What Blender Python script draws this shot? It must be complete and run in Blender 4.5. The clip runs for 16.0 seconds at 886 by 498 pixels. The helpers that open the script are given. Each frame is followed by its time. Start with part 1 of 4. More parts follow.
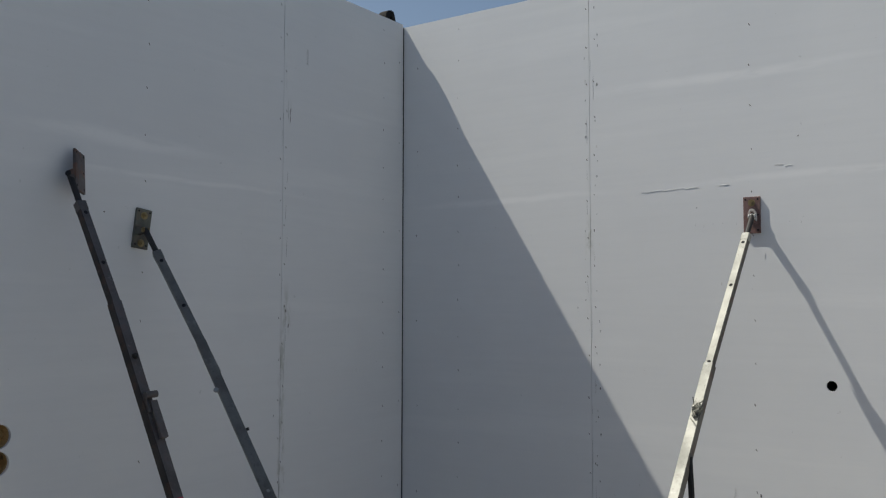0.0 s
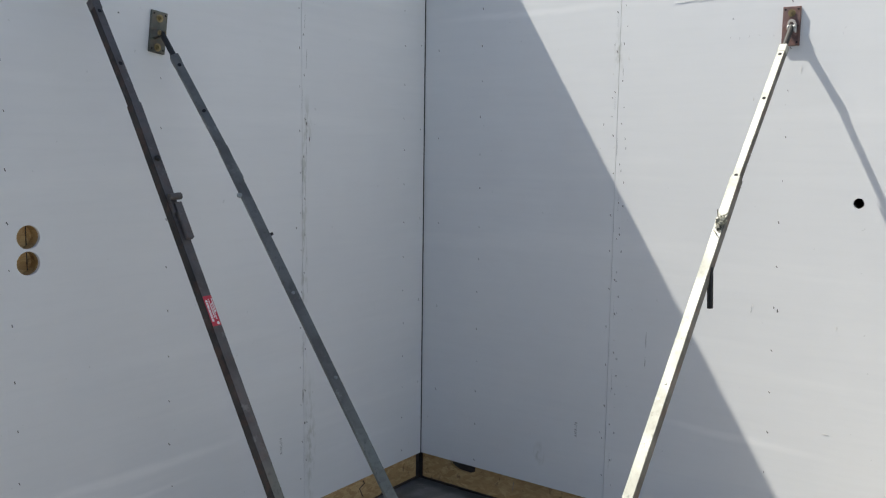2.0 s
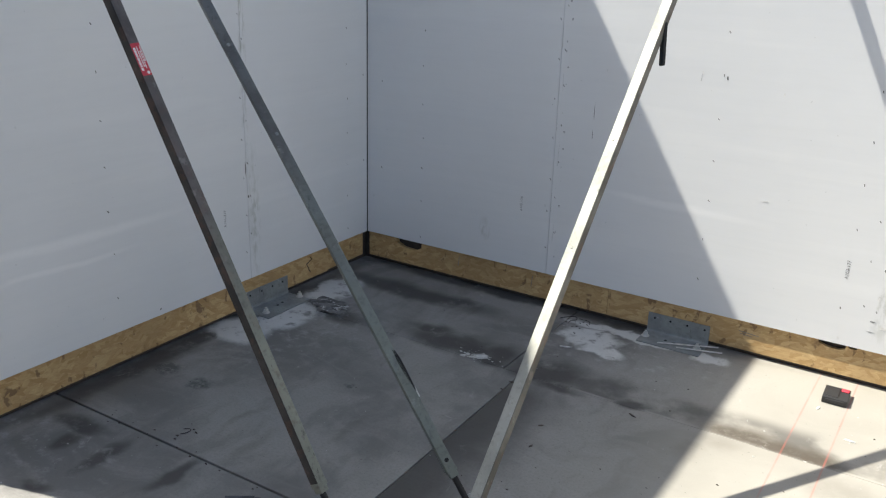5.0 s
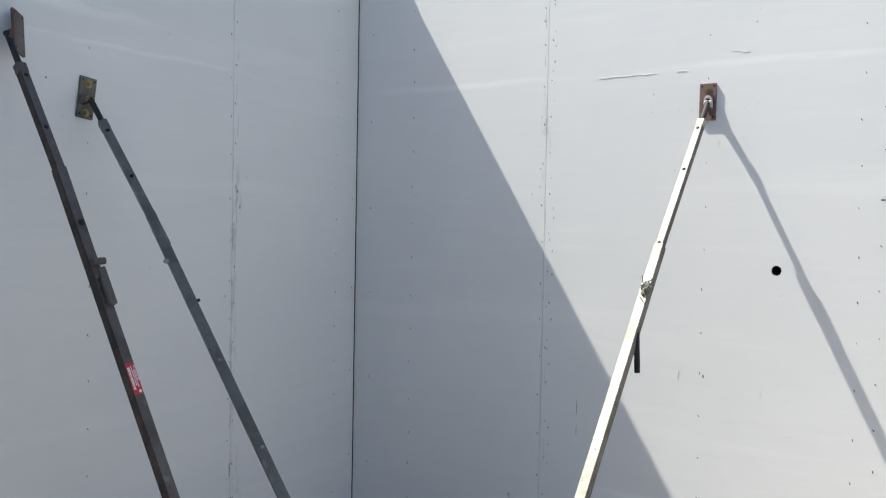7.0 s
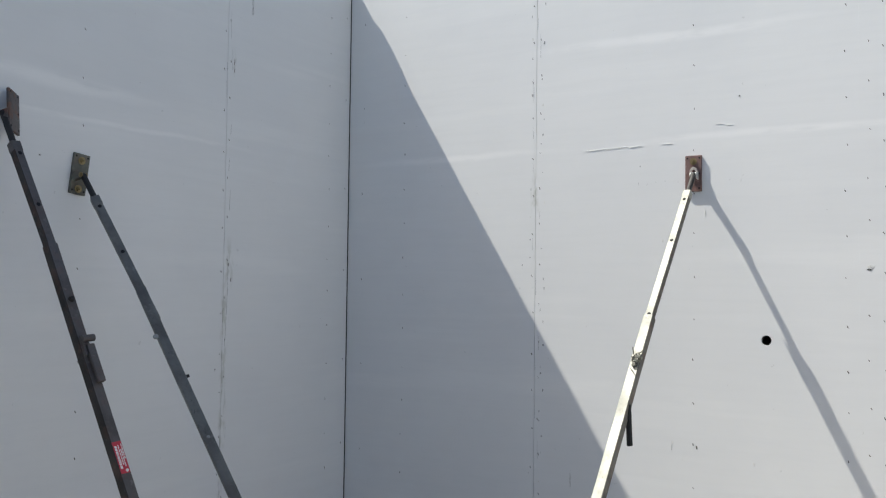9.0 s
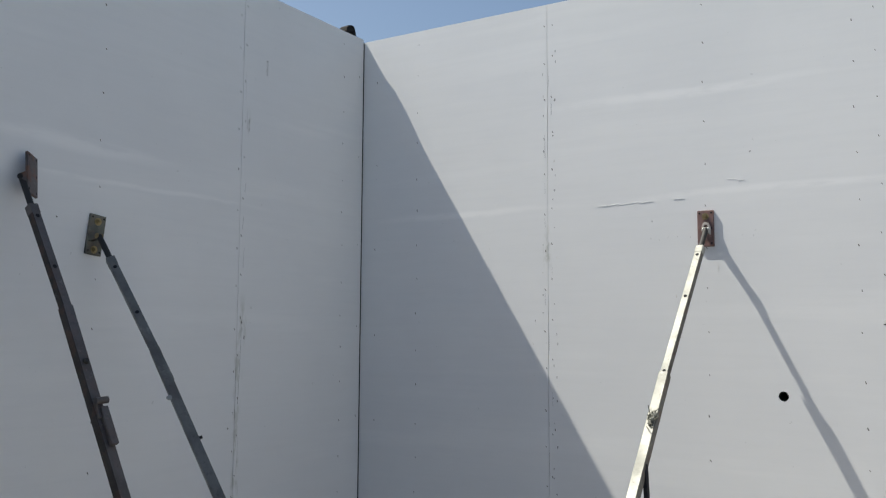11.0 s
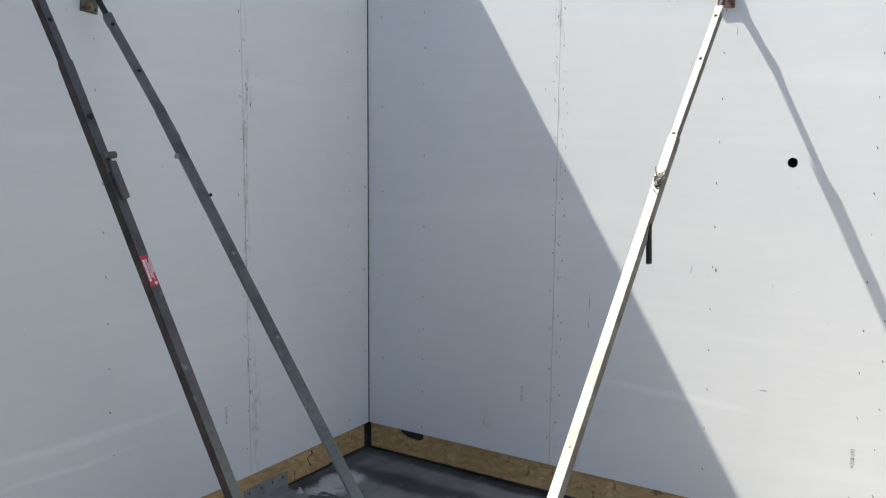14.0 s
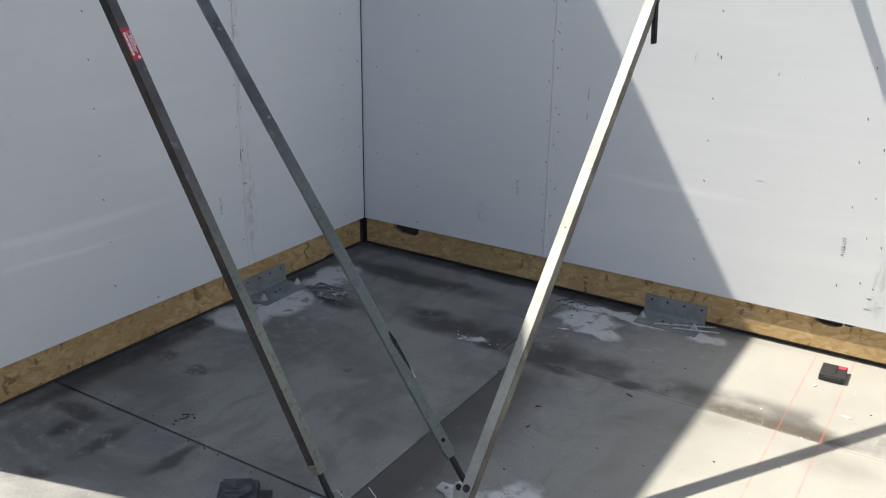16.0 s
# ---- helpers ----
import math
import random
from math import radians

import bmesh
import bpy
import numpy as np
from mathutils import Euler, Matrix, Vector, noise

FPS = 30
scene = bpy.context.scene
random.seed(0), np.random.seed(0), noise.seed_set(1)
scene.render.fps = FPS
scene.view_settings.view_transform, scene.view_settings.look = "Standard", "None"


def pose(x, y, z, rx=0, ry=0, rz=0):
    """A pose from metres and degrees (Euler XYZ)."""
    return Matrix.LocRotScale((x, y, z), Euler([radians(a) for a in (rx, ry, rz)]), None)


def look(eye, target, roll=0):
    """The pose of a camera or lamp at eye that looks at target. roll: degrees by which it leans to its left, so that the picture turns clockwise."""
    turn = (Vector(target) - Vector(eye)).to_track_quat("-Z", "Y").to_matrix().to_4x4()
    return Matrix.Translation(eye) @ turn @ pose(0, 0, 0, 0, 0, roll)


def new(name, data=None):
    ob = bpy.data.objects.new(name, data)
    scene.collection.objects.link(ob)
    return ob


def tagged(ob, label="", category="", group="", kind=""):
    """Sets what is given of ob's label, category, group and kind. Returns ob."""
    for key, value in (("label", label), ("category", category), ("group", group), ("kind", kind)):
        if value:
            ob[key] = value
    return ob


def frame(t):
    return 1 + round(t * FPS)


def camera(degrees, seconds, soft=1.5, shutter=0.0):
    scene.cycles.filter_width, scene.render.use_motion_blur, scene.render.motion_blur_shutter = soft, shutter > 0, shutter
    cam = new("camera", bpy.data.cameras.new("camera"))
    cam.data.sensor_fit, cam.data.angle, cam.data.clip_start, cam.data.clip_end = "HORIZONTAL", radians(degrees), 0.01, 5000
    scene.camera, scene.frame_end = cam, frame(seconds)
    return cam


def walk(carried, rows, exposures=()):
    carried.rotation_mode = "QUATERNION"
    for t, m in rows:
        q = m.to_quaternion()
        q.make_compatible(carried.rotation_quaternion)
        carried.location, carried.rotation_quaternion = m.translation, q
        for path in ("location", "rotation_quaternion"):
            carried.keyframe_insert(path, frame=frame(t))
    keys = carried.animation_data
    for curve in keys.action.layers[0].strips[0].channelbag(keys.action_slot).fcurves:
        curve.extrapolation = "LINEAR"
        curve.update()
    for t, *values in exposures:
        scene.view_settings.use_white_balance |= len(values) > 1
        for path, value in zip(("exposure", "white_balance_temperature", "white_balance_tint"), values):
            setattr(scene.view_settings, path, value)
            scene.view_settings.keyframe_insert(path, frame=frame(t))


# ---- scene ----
cam = camera(53.6, 16.0, soft=1.2)
PATH = [
    (0, (2.5367, -3.3061, 1.759), (1.3954, -1.6681, 1.879), 0.1),
    (0.5, (2.5143, -3.2941, 1.726), (1.3688, -1.6559, 1.79), 0.3),
    (1, (2.5125, -3.296, 1.734), (1.356, -1.6647, 1.697), 0.5),
    (1.5, (2.5102, -3.2831, 1.71), (1.3399, -1.6668, 1.5761), 0.6),
    (2, (2.5077, -3.2889, 1.67), (1.3411, -1.6837, 1.4201), 0.8),
    (2.5, (2.5047, -3.2826, 1.607), (1.3689, -1.6895, 1.1923), 1.7),
    (3, (2.498, -3.2697, 1.547), (1.4085, -1.6981, 0.9611), 2.3),
    (3.2, (2.5003, -3.268, 1.528), (1.4325, -1.7081, 0.875), 2.2),
    (5.3, (2.4956, -3.2581, 1.53), (1.4817, -1.6256, 0.976), 1.5),
    (5.5, (2.5002, -3.2617, 1.552), (1.4747, -1.6076, 1.0911), 1.2),
    (6, (2.5041, -3.2691, 1.594), (1.4657, -1.5846, 1.3039), 1.1),
    (6.5, (2.5084, -3.285, 1.636), (1.4638, -1.5887, 1.459), 1.1),
    (7, (2.5251, -3.2902, 1.643), (1.4717, -1.5919, 1.566), 1.1),
    (7.5, (2.5222, -3.2943, 1.666), (1.4731, -1.5918, 1.64), 1.0),
    (8, (2.5206, -3.2998, 1.673), (1.4736, -1.5959, 1.693), 0.9),
    (8.5, (2.5304, -3.3017, 1.69), (1.478, -1.6016, 1.734), 0.9),
    (9, (2.5361, -3.2968, 1.669), (1.4958, -1.5901, 1.74), 0.7),
    (9.5, (2.5268, -3.2938, 1.688), (1.4972, -1.581, 1.768), 0.8),
    (9.7, (2.5344, -3.2932, 1.687), (1.4987, -1.5856, 1.794), 0.8),
    (11.8, (2.5369, -3.3097, 1.686), (1.4551, -1.6307, 1.79), 0.1),
    (12, (2.5345, -3.3036, 1.681), (1.4527, -1.6227, 1.745), -0.0),
    (12.5, (2.5338, -3.2943, 1.661), (1.4561, -1.6098, 1.628), -0.1),
    (13, (2.5331, -3.2915, 1.646), (1.4613, -1.6069, 1.531), -0.1),
    (13.5, (2.542, -3.2826, 1.612), (1.4679, -1.605, 1.433), 0.3),
    (14, (2.5395, -3.2806, 1.59), (1.4658, -1.6168, 1.309), 0.5),
    (14.5, (2.5263, -3.2696, 1.548), (1.4646, -1.6245, 1.1399), 0.7),
    (15, (2.5244, -3.2718, 1.5), (1.4763, -1.6491, 0.9819), 0.8),
    (15.5, (2.5238, -3.2569, 1.5), (1.4995, -1.6569, 0.8749), 0.6),
    (16, (2.523, -3.2572, 1.481), (1.5173, -1.6699, 0.796), 0.8),
]
GAP = [(4.25, (2.4981, -3.2628, 1.49), (1.4886, -1.7214, 0.7121), 1.9), (10.75, (2.5357, -3.3014, 1.7), (1.4804, -1.6125, 1.8845), 0.4)]
EXPOSURES = [(t, e + 0.06, 6510, 6) for t, e in ((0.0, -0.25), (0.5, 0.13), (1.0, 0.44), (1.5, 0.66), (2.0, 0.61), (2.5, 0.66), (3.0, 0.70), (5.5, 0.82), (6.0, 0.82), (7.0, 0.72), (8.0, 0.52), (9.0, 0.51), (9.7, 0.39), (11.8, 0.25), (12.0, 0.30), (13.0, 0.63), (14.0, 0.82), (15.0, 0.73), (16.0, 0.74))]
walk(cam, [(t, look(e, g, r)) for t, e, g, r in sorted(PATH + GAP)], EXPOSURES)

# ---- sky and sun ----
SUN = Vector((-0.612, -0.178, 1.0)).normalized()
SUN_STRENGTH, SKY_STRENGTH = 5.9, 0.098
world = bpy.data.worlds.new("sky")
scene.world = world
world.use_nodes = True
sky = world.node_tree.nodes.new("ShaderNodeTexSky")
sky.sky_type = "NISHITA"
sky.sun_disc = False
sky.sun_elevation = math.asin(SUN.z)
sky.sun_rotation = math.atan2(SUN.x, SUN.y)
sky.air_density, sky.dust_density, sky.ozone_density = 1.0, 2.0, 1.0
world.node_tree.links.new(sky.outputs[0], world.node_tree.nodes["Background"].inputs[0])
world.node_tree.nodes["Background"].inputs[1].default_value = SKY_STRENGTH
sun = new("sun", bpy.data.lights.new("sun", "SUN"))
sun.data.energy, sun.data.angle, sun.data.color = SUN_STRENGTH, radians(0.55), (1.0, 0.94, 0.85)
sun.matrix_basis = look(SUN * 20, (0, 0, 0))


# ---- materials ----
class Nodes:
    """A thin layer over one material's node tree; positions are world metres."""

    def __init__(self, name):
        self.mat = bpy.data.materials.new(name)
        self.mat.use_nodes = True
        self.tree = self.mat.node_tree
        self.bsdf = self.tree.nodes["Principled BSDF"]
        self.pos = self.tree.nodes.new("ShaderNodeNewGeometry").outputs["Position"]

    def put(self, socket, value):
        if isinstance(value, bpy.types.NodeSocket):
            self.tree.links.new(value, socket)
        else:
            socket.default_value = value

    def add(self, kind, values, **settings):
        n = self.tree.nodes.new(kind)
        if "operation" in settings:
            n.operation = settings["operation"]
        for i, v in values.items():
            self.put(n.inputs[i], v)
        return n

    def math(self, op, a, b=0.0):
        return self.add("ShaderNodeMath", {0: a, 1: b}, operation=op).outputs[0]

    def vec(self, op, a, b=(0, 0, 0)):
        return self.add("ShaderNodeVectorMath", {0: a, 1: b}, operation=op).outputs[0]

    def noise(self, scale, detail=4.0, stretch=None, rough=0.55, vector=None):
        v = vector or self.pos
        if stretch:
            v = self.vec("MULTIPLY", v, stretch)
        return self.add("ShaderNodeTexNoise", {"Vector": v, "Scale": scale, "Detail": detail, "Roughness": rough}).outputs[0]

    def ramp(self, x, lo, hi, a=0.0, b=1.0):
        n = self.add("ShaderNodeMapRange", {"Value": x, "From Min": lo, "From Max": hi, "To Min": a, "To Max": b})
        n.interpolation_type = "SMOOTHSTEP"
        return n.outputs[0]

    def mix(self, fac, a, b):
        n = self.tree.nodes.new("ShaderNodeMix")
        n.data_type = "RGBA"
        self.put(n.inputs[0], fac)
        for i, c in ((6, a), (7, b)):
            self.put(n.inputs[i], c if isinstance(c, bpy.types.NodeSocket) else (*c, 1))
        return n.outputs[2]

    def blobs(self, centres, vector, soft=0.5):
        """A mask of soft ellipsoids (x, y, z, rx, ry, rz)."""
        total = None
        for x, y, z, rx, ry, rz in centres:
            v = self.vec("MULTIPLY", self.vec("SUBTRACT", vector, (x, y, z)), (1 / rx, 1 / ry, 1 / rz))
            d = self.add("ShaderNodeVectorMath", {0: v}, operation="LENGTH").outputs[1]
            m = self.ramp(d, 1.0 - soft, 1.0 + soft * 0.4, 1.0, 0.0)
            total = m if total is None else self.math("MAXIMUM", total, m)
        return total

    def warp(self, scale, amount):
        n = self.add("ShaderNodeTexNoise", {"Vector": self.pos, "Scale": scale, "Detail": 4.0})
        off = self.vec("SUBTRACT", n.outputs["Color"], (0.5, 0.5, 0.5))
        return self.vec("ADD", self.pos, self.vec("MULTIPLY", off, (amount,) * 3))

    def done(self, colour, rough=0.7, metal=0.0, bump=None, strength=0.2, distance=0.002):
        b = self.bsdf
        self.put(b.inputs["Base Color"], colour if isinstance(colour, bpy.types.NodeSocket) else (*colour, 1))
        self.put(b.inputs["Roughness"], rough)
        self.put(b.inputs["Metallic"], metal)
        if bump is not None:
            n = self.add("ShaderNodeBump", {"Height": bump, "Strength": strength, "Distance": distance})
            self.put(b.inputs["Normal"], n.outputs[0])
        return self.mat


def board_material(name, smears, stains):
    n = Nodes(name)
    big = n.noise(1.1, 5)
    colour = n.mix(n.ramp(big, 0.3, 0.7), (0.69, 0.70, 0.715), (0.735, 0.742, 0.75))
    rows = n.noise(1.0, 3, (0.55, 0.55, 7.0))
    colour = n.mix(n.ramp(rows, 0.52, 0.68, 0, 0.45), colour, (0.77, 0.775, 0.78))
    fine = n.noise(1.0, 6, (3.0, 3.0, 40.0), 0.65)
    colour = n.mix(n.ramp(fine, 0.40, 0.72, 0, 0.16), colour, (0.62, 0.635, 0.65))
    if smears:
        m = n.math("MULTIPLY", n.blobs(smears, n.warp(2.2, 0.05), 0.8), n.ramp(n.noise(6, 5, (1, 1, 5)), 0.26, 0.52))
        colour = n.mix(n.math("MULTIPLY", m, 0.62), colour, (0.83, 0.83, 0.835))
    if stains:
        m = n.math("MULTIPLY", n.blobs(stains, n.warp(22, 0.035), 0.9), n.ramp(n.noise(45, 6, (1, 1, 0.35)), 0.42, 0.62))
        colour = n.mix(n.math("MULTIPLY", m, 0.55), colour, (0.36, 0.37, 0.32))
    specks = n.ramp(n.noise(38, 2), 0.735, 0.76, 0, 0.35)
    colour = n.mix(specks, colour, (0.45, 0.46, 0.46))
    relief = n.math("ADD", n.noise(260, 3), n.math("MULTIPLY", n.noise(14, 4), 1.4))
    return n.done(colour, 0.78, bump=relief, strength=0.10)


BOARD_NORTH = board_material(
    "board_north",
    [(0.55, 0, 2.20, 0.5, 0.2, 0.018), (1.9, 0, 2.22, 0.6, 0.2, 0.016), (1.5, 0, 2.62, 0.6, 0.2, 0.022), (1.5, 0, 0.55, 0.35, 0.2, 0.02)],
    [(0.972, 0, 2.02, 0.02, 0.05, 0.09), (0.66, 0, 0.29, 0.03, 0.05, 0.05), (2.29, 0, 0.30, 0.03, 0.05, 0.12)])
BOARD_WEST = board_material(
    "board_west",
    [(0, -1.25, 2.19, 0.2, 0.60, 0.011), (0, -1.55, 2.30, 0.2, 0.4, 0.03), (0, -1.6, 0.535, 0.2, 0.5, 0.02), (0, -1.65, 0.45, 0.2, 0.3, 0.012)],
    [(0, -0.785, 1.50, 0.05, 0.022, 0.20), (0, -0.770, 1.72, 0.05, 0.03, 0.10), (0, -0.758, 2.53, 0.05, 0.01, 0.05), (0, -0.79, 1.1, 0.05, 0.018, 0.5), (0, -0.76, 0.42, 0.05, 0.03, 0.3)])
BOARD_PLAIN = board_material("board_plain", [], [])


def concrete_material():
    n = Nodes("concrete")
    w = n.warp(7, 0.10)
    w2 = n.warp(25, 0.05)
    big = n.noise(1.7, 8, None, 0.62, n.warp(2.0, 0.5))
    colour = n.mix(n.ramp(big, 0.38, 0.60), (0.140, 0.137, 0.131), (0.255, 0.247, 0.232))
    streak = n.noise(1.0, 6, (9.0, 2.2, 1.0), 0.6, n.warp(3.0, 0.25))
    colour = n.mix(n.ramp(streak, 0.50, 0.66, 0, 0.40), colour, (0.115, 0.110, 0.105))
    trowel = n.noise(1.0, 5, (3.0, 16.0, 1.0), 0.6, n.warp(2.0, 0.4))
    colour = n.mix(n.ramp(trowel, 0.50, 0.70, 0, 0.30), colour, (0.30, 0.29, 0.275))
    colour = n.mix(n.ramp(n.noise(110, 6, None, 0.75), 0.42, 0.70, 0, 0.36), colour, (0.11, 0.105, 0.10))
    sep = n.add("ShaderNodeSeparateXYZ", {0: n.pos})
    # paler, warmer colour towards the east: painted brightness for the sunlit slab
    x = n.add("ShaderNodeSeparateXYZ", {0: w}).outputs[0]
    colour = n.mix(n.ramp(x, 1.5, 2.05, 0, 0.78), colour, (0.318, 0.300, 0.264))
    dirt = n.blobs([(0.86, -0.56, 0, 0.28, 0.10, 1), (1.27, -0.56, 0, 0.2, 0.12, 1), (1.64, -0.62, 0, 0.09, 0.03, 1), (1.35, -0.655, 0, 0.10, 0.05, 1),
                    (0.21, -1.78, 0, 0.13, 0.04, 1), (0.42, -1.87, 0, 0.035, 0.12, 1), (0.665, -1.80, 0, 0.035, 0.12, 1), (0.25, -1.87, 0, 0.05, 0.05, 1), (0.39, -2.06, 0, 0.06, 0.03, 1), (0.28, -0.62, 0, 0.2, 0.08, 1), (0.45, -0.22, 0, 0.5, 0.08, 1),
                    (0.03, -1.0, 0, 0.06, 1.1, 1), (0.9, 0.0, 0, 1.0, 0.05, 1)], w, 0.6)
    dirt = n.math("MULTIPLY", dirt, n.ramp(n.noise(5, 7, None, 0.65), 0.24, 0.47))
    # the lower rim of the long dirt band is cut sharp where a trowel edge stands up
    band = n.math("MULTIPLY", n.ramp(sep.outputs[1], -0.632, -0.622), n.ramp(sep.outputs[1], -0.42, -0.52, 0, 1))
    edge = n.math("MULTIPLY", band, n.math("MULTIPLY", n.ramp(n.noise(2.6, 5), 0.44, 0.60), n.math("MULTIPLY", n.ramp(sep.outputs[0], 0.5, 0.8), n.ramp(sep.outputs[0], 2.3, 2.7, 1, 0))))
    dirt = n.math("MAXIMUM", dirt, n.math("MULTIPLY", edge, 0.8))
    deep = n.math("MULTIPLY", n.blobs([(0.90, -0.560, 0, 0.25, 0.080, 1), (1.06, -0.53, 0, 0.10, 0.10, 1), (0.72, -0.50, 0, 0.12, 0.05, 1), (1.24, -0.615, 0, 0.13, 0.07, 1), (1.36, -0.665, 0, 0.10, 0.03, 1), (1.05, -0.60, 0, 0.10, 0.05, 1)], w, 0.7), n.ramp(n.noise(14, 6, None, 0.65), 0.18, 0.46, 0.65, 1))
    dirt = n.math("MAXIMUM", dirt, n.math("MULTIPLY", deep, 1.05))
    off = n.math("SUBTRACT", sep.outputs[0], n.math("ADD", 1.190, n.math("MULTIPLY", sep.outputs[1], -0.0200)))
    side = n.math("MULTIPLY", n.ramp(off, 0.0, 0.002), n.ramp(n.math("ADD", off, n.math("MULTIPLY", n.noise(5, 4), 0.2)), 0.40, 0.16, 0, 1))
    side = n.math("MULTIPLY", side, n.math("MULTIPLY", n.ramp(sep.outputs[1], -0.62, -0.80), n.ramp(sep.outputs[1], -2.2, -1.8)))
    dirt = n.math("MAXIMUM", dirt, n.math("MULTIPLY", side, 0.95))
    colour = n.mix(n.math("MULTIPLY", dirt, 0.86), colour, (0.040, 0.037, 0.035))
    # brown dirt swept against the lip on the sunlit part of the slab
    swept = n.blobs([(1.97, -0.605, 0, 0.14, 0.055, 1), (2.03, -0.595, 0, 0.10, 0.065, 1), (2.12, -0.61, 0, 0.16, 0.06, 1), (2.225, -0.615, 0, 0.10, 0.075, 1)], n.warp(9, 0.03), 0.75)
    swept = n.math("MULTIPLY", swept, n.ramp(sep.outputs[1], -0.645, -0.634))
    below = n.math("MULTIPLY", n.blobs([(1.95, -0.69, 0, 0.10, 0.07, 1), (2.32, -0.74, 0, 0.14, 0.09, 1), (1.88, -0.78, 0, 0.05, 0.09, 1), (0.74, -1.56, 0, 0.025, 0.13, 1), (0.60, -1.45, 0, 0.02, 0.12, 1), (0.92, -1.30, 0, 0.02, 0.14, 1)], w, 0.9), 0.30)
    swept = n.math("MULTIPLY", n.math("MAXIMUM", swept, below), n.ramp(n.noise(24, 6, None, 0.7), 0.25, 0.55, 0.6, 1))
    colour = n.mix(n.math("MULTIPLY", swept, 0.92), colour, (0.065, 0.052, 0.038))
    blots = n.blobs([(0.123, -1.362, 0, 0.065, 0.048, 1), (0.307, -1.375, 0, 0.050, 0.040, 1), (0.04, -1.46, 0, 0.07, 0.05, 1), (0.745, -1.08, 0, 0.022, 0.018, 1), (0.86, -1.46, 0, 0.018, 0.022, 1)], w2, 0.5)
    blots = n.math("MULTIPLY", blots, n.ramp(n.noise(48, 4), 0.34, 0.56))
    colour = n.mix(n.math("MULTIPLY", blots, 0.75), colour, (0.05, 0.05, 0.05))
    dust = n.blobs([(0.11, -0.97, 0, 0.15, 0.12, 1), (0.14, -0.76, 0, 0.13, 0.17, 1), (0.13, -0.42, 0, 0.10, 0.18, 1), (1.28, -0.2, 0, 0.13, 0.09, 1), (1.37, -0.28, 0, 0.09, 0.05, 1),
                    (1.48, -0.10, 0, 0.12, 0.04, 1), (1.74, -0.10, 0, 0.08, 0.05, 1), (1.61, -1.44, 0, 0.09, 0.11, 1), (1.40, -0.08, 0, 0.3, 0.04, 1), (0.985, -0.615, 0, 0.05, 0.022, 1)], n.warp(11, 0.13), 0.32)
    dust = n.math("MULTIPLY", dust, n.ramp(n.noise(11, 7, None, 0.65), 0.32, 0.48))
    colour = n.mix(n.math("MULTIPLY", dust, 0.88), colour, (0.60, 0.60, 0.585))
    film = n.math("MULTIPLY", n.blobs([(0.2, -0.8, 0, 0.4, 0.5, 1), (1.4, -0.25, 0, 0.5, 0.22, 1), (0.2, -1.92, 0, 0.4, 0.16, 1)], w, 0.9), n.ramp(n.noise(16, 7, None, 0.7), 0.50, 0.68))
    colour = n.mix(n.math("MULTIPLY", film, 0.45), colour, (0.45, 0.45, 0.44))
    flecks = n.math("MULTIPLY", n.ramp(n.noise(55, 3), 0.72, 0.75), n.ramp(n.noise(3, 3), 0.45, 0.6))
    colour = n.mix(n.math("MULTIPLY", flecks, 0.6), colour, (0.55, 0.55, 0.53))
    # two snapped chalk lines
    for x0 in (2.127, 2.257):
        d = n.math("ABSOLUTE", n.math("SUBTRACT", sep.outputs[0], x0))
        line = n.math("MULTIPLY", n.ramp(d, 0.001, 0.0045, 1, 0), n.ramp(n.noise(14, 5), 0.25, 0.60, 0.25, 1))
        line = n.math("MULTIPLY", line, n.ramp(sep.outputs[1], -2.2, -2.0))
        colour = n.mix(n.math("MULTIPLY", line, 0.38), colour, (0.44, 0.10, 0.08))
    scuff = n.math("MULTIPLY", n.ramp(n.noise(1.0, 7, (30, 9, 1), 0.7, n.warp(5, 0.2)), 0.60, 0.68), n.ramp(n.noise(2.3, 4), 0.46, 0.62))
    colour = n.mix(n.math("MULTIPLY", scuff, 0.35), colour, (0.42, 0.41, 0.39))
    pores = n.ramp(n.noise(85, 3), 0.70, 0.73, 0, 0.55)
    colour = n.mix(pores, colour, (0.045, 0.042, 0.04))
    relief = n.math("ADD", n.noise(120, 5), n.math("MULTIPLY", n.noise(9, 5), 2.0))
    return n.done(colour, n.ramp(big, 0.3, 0.7, 0.45, 0.70), bump=relief, strength=0.13)


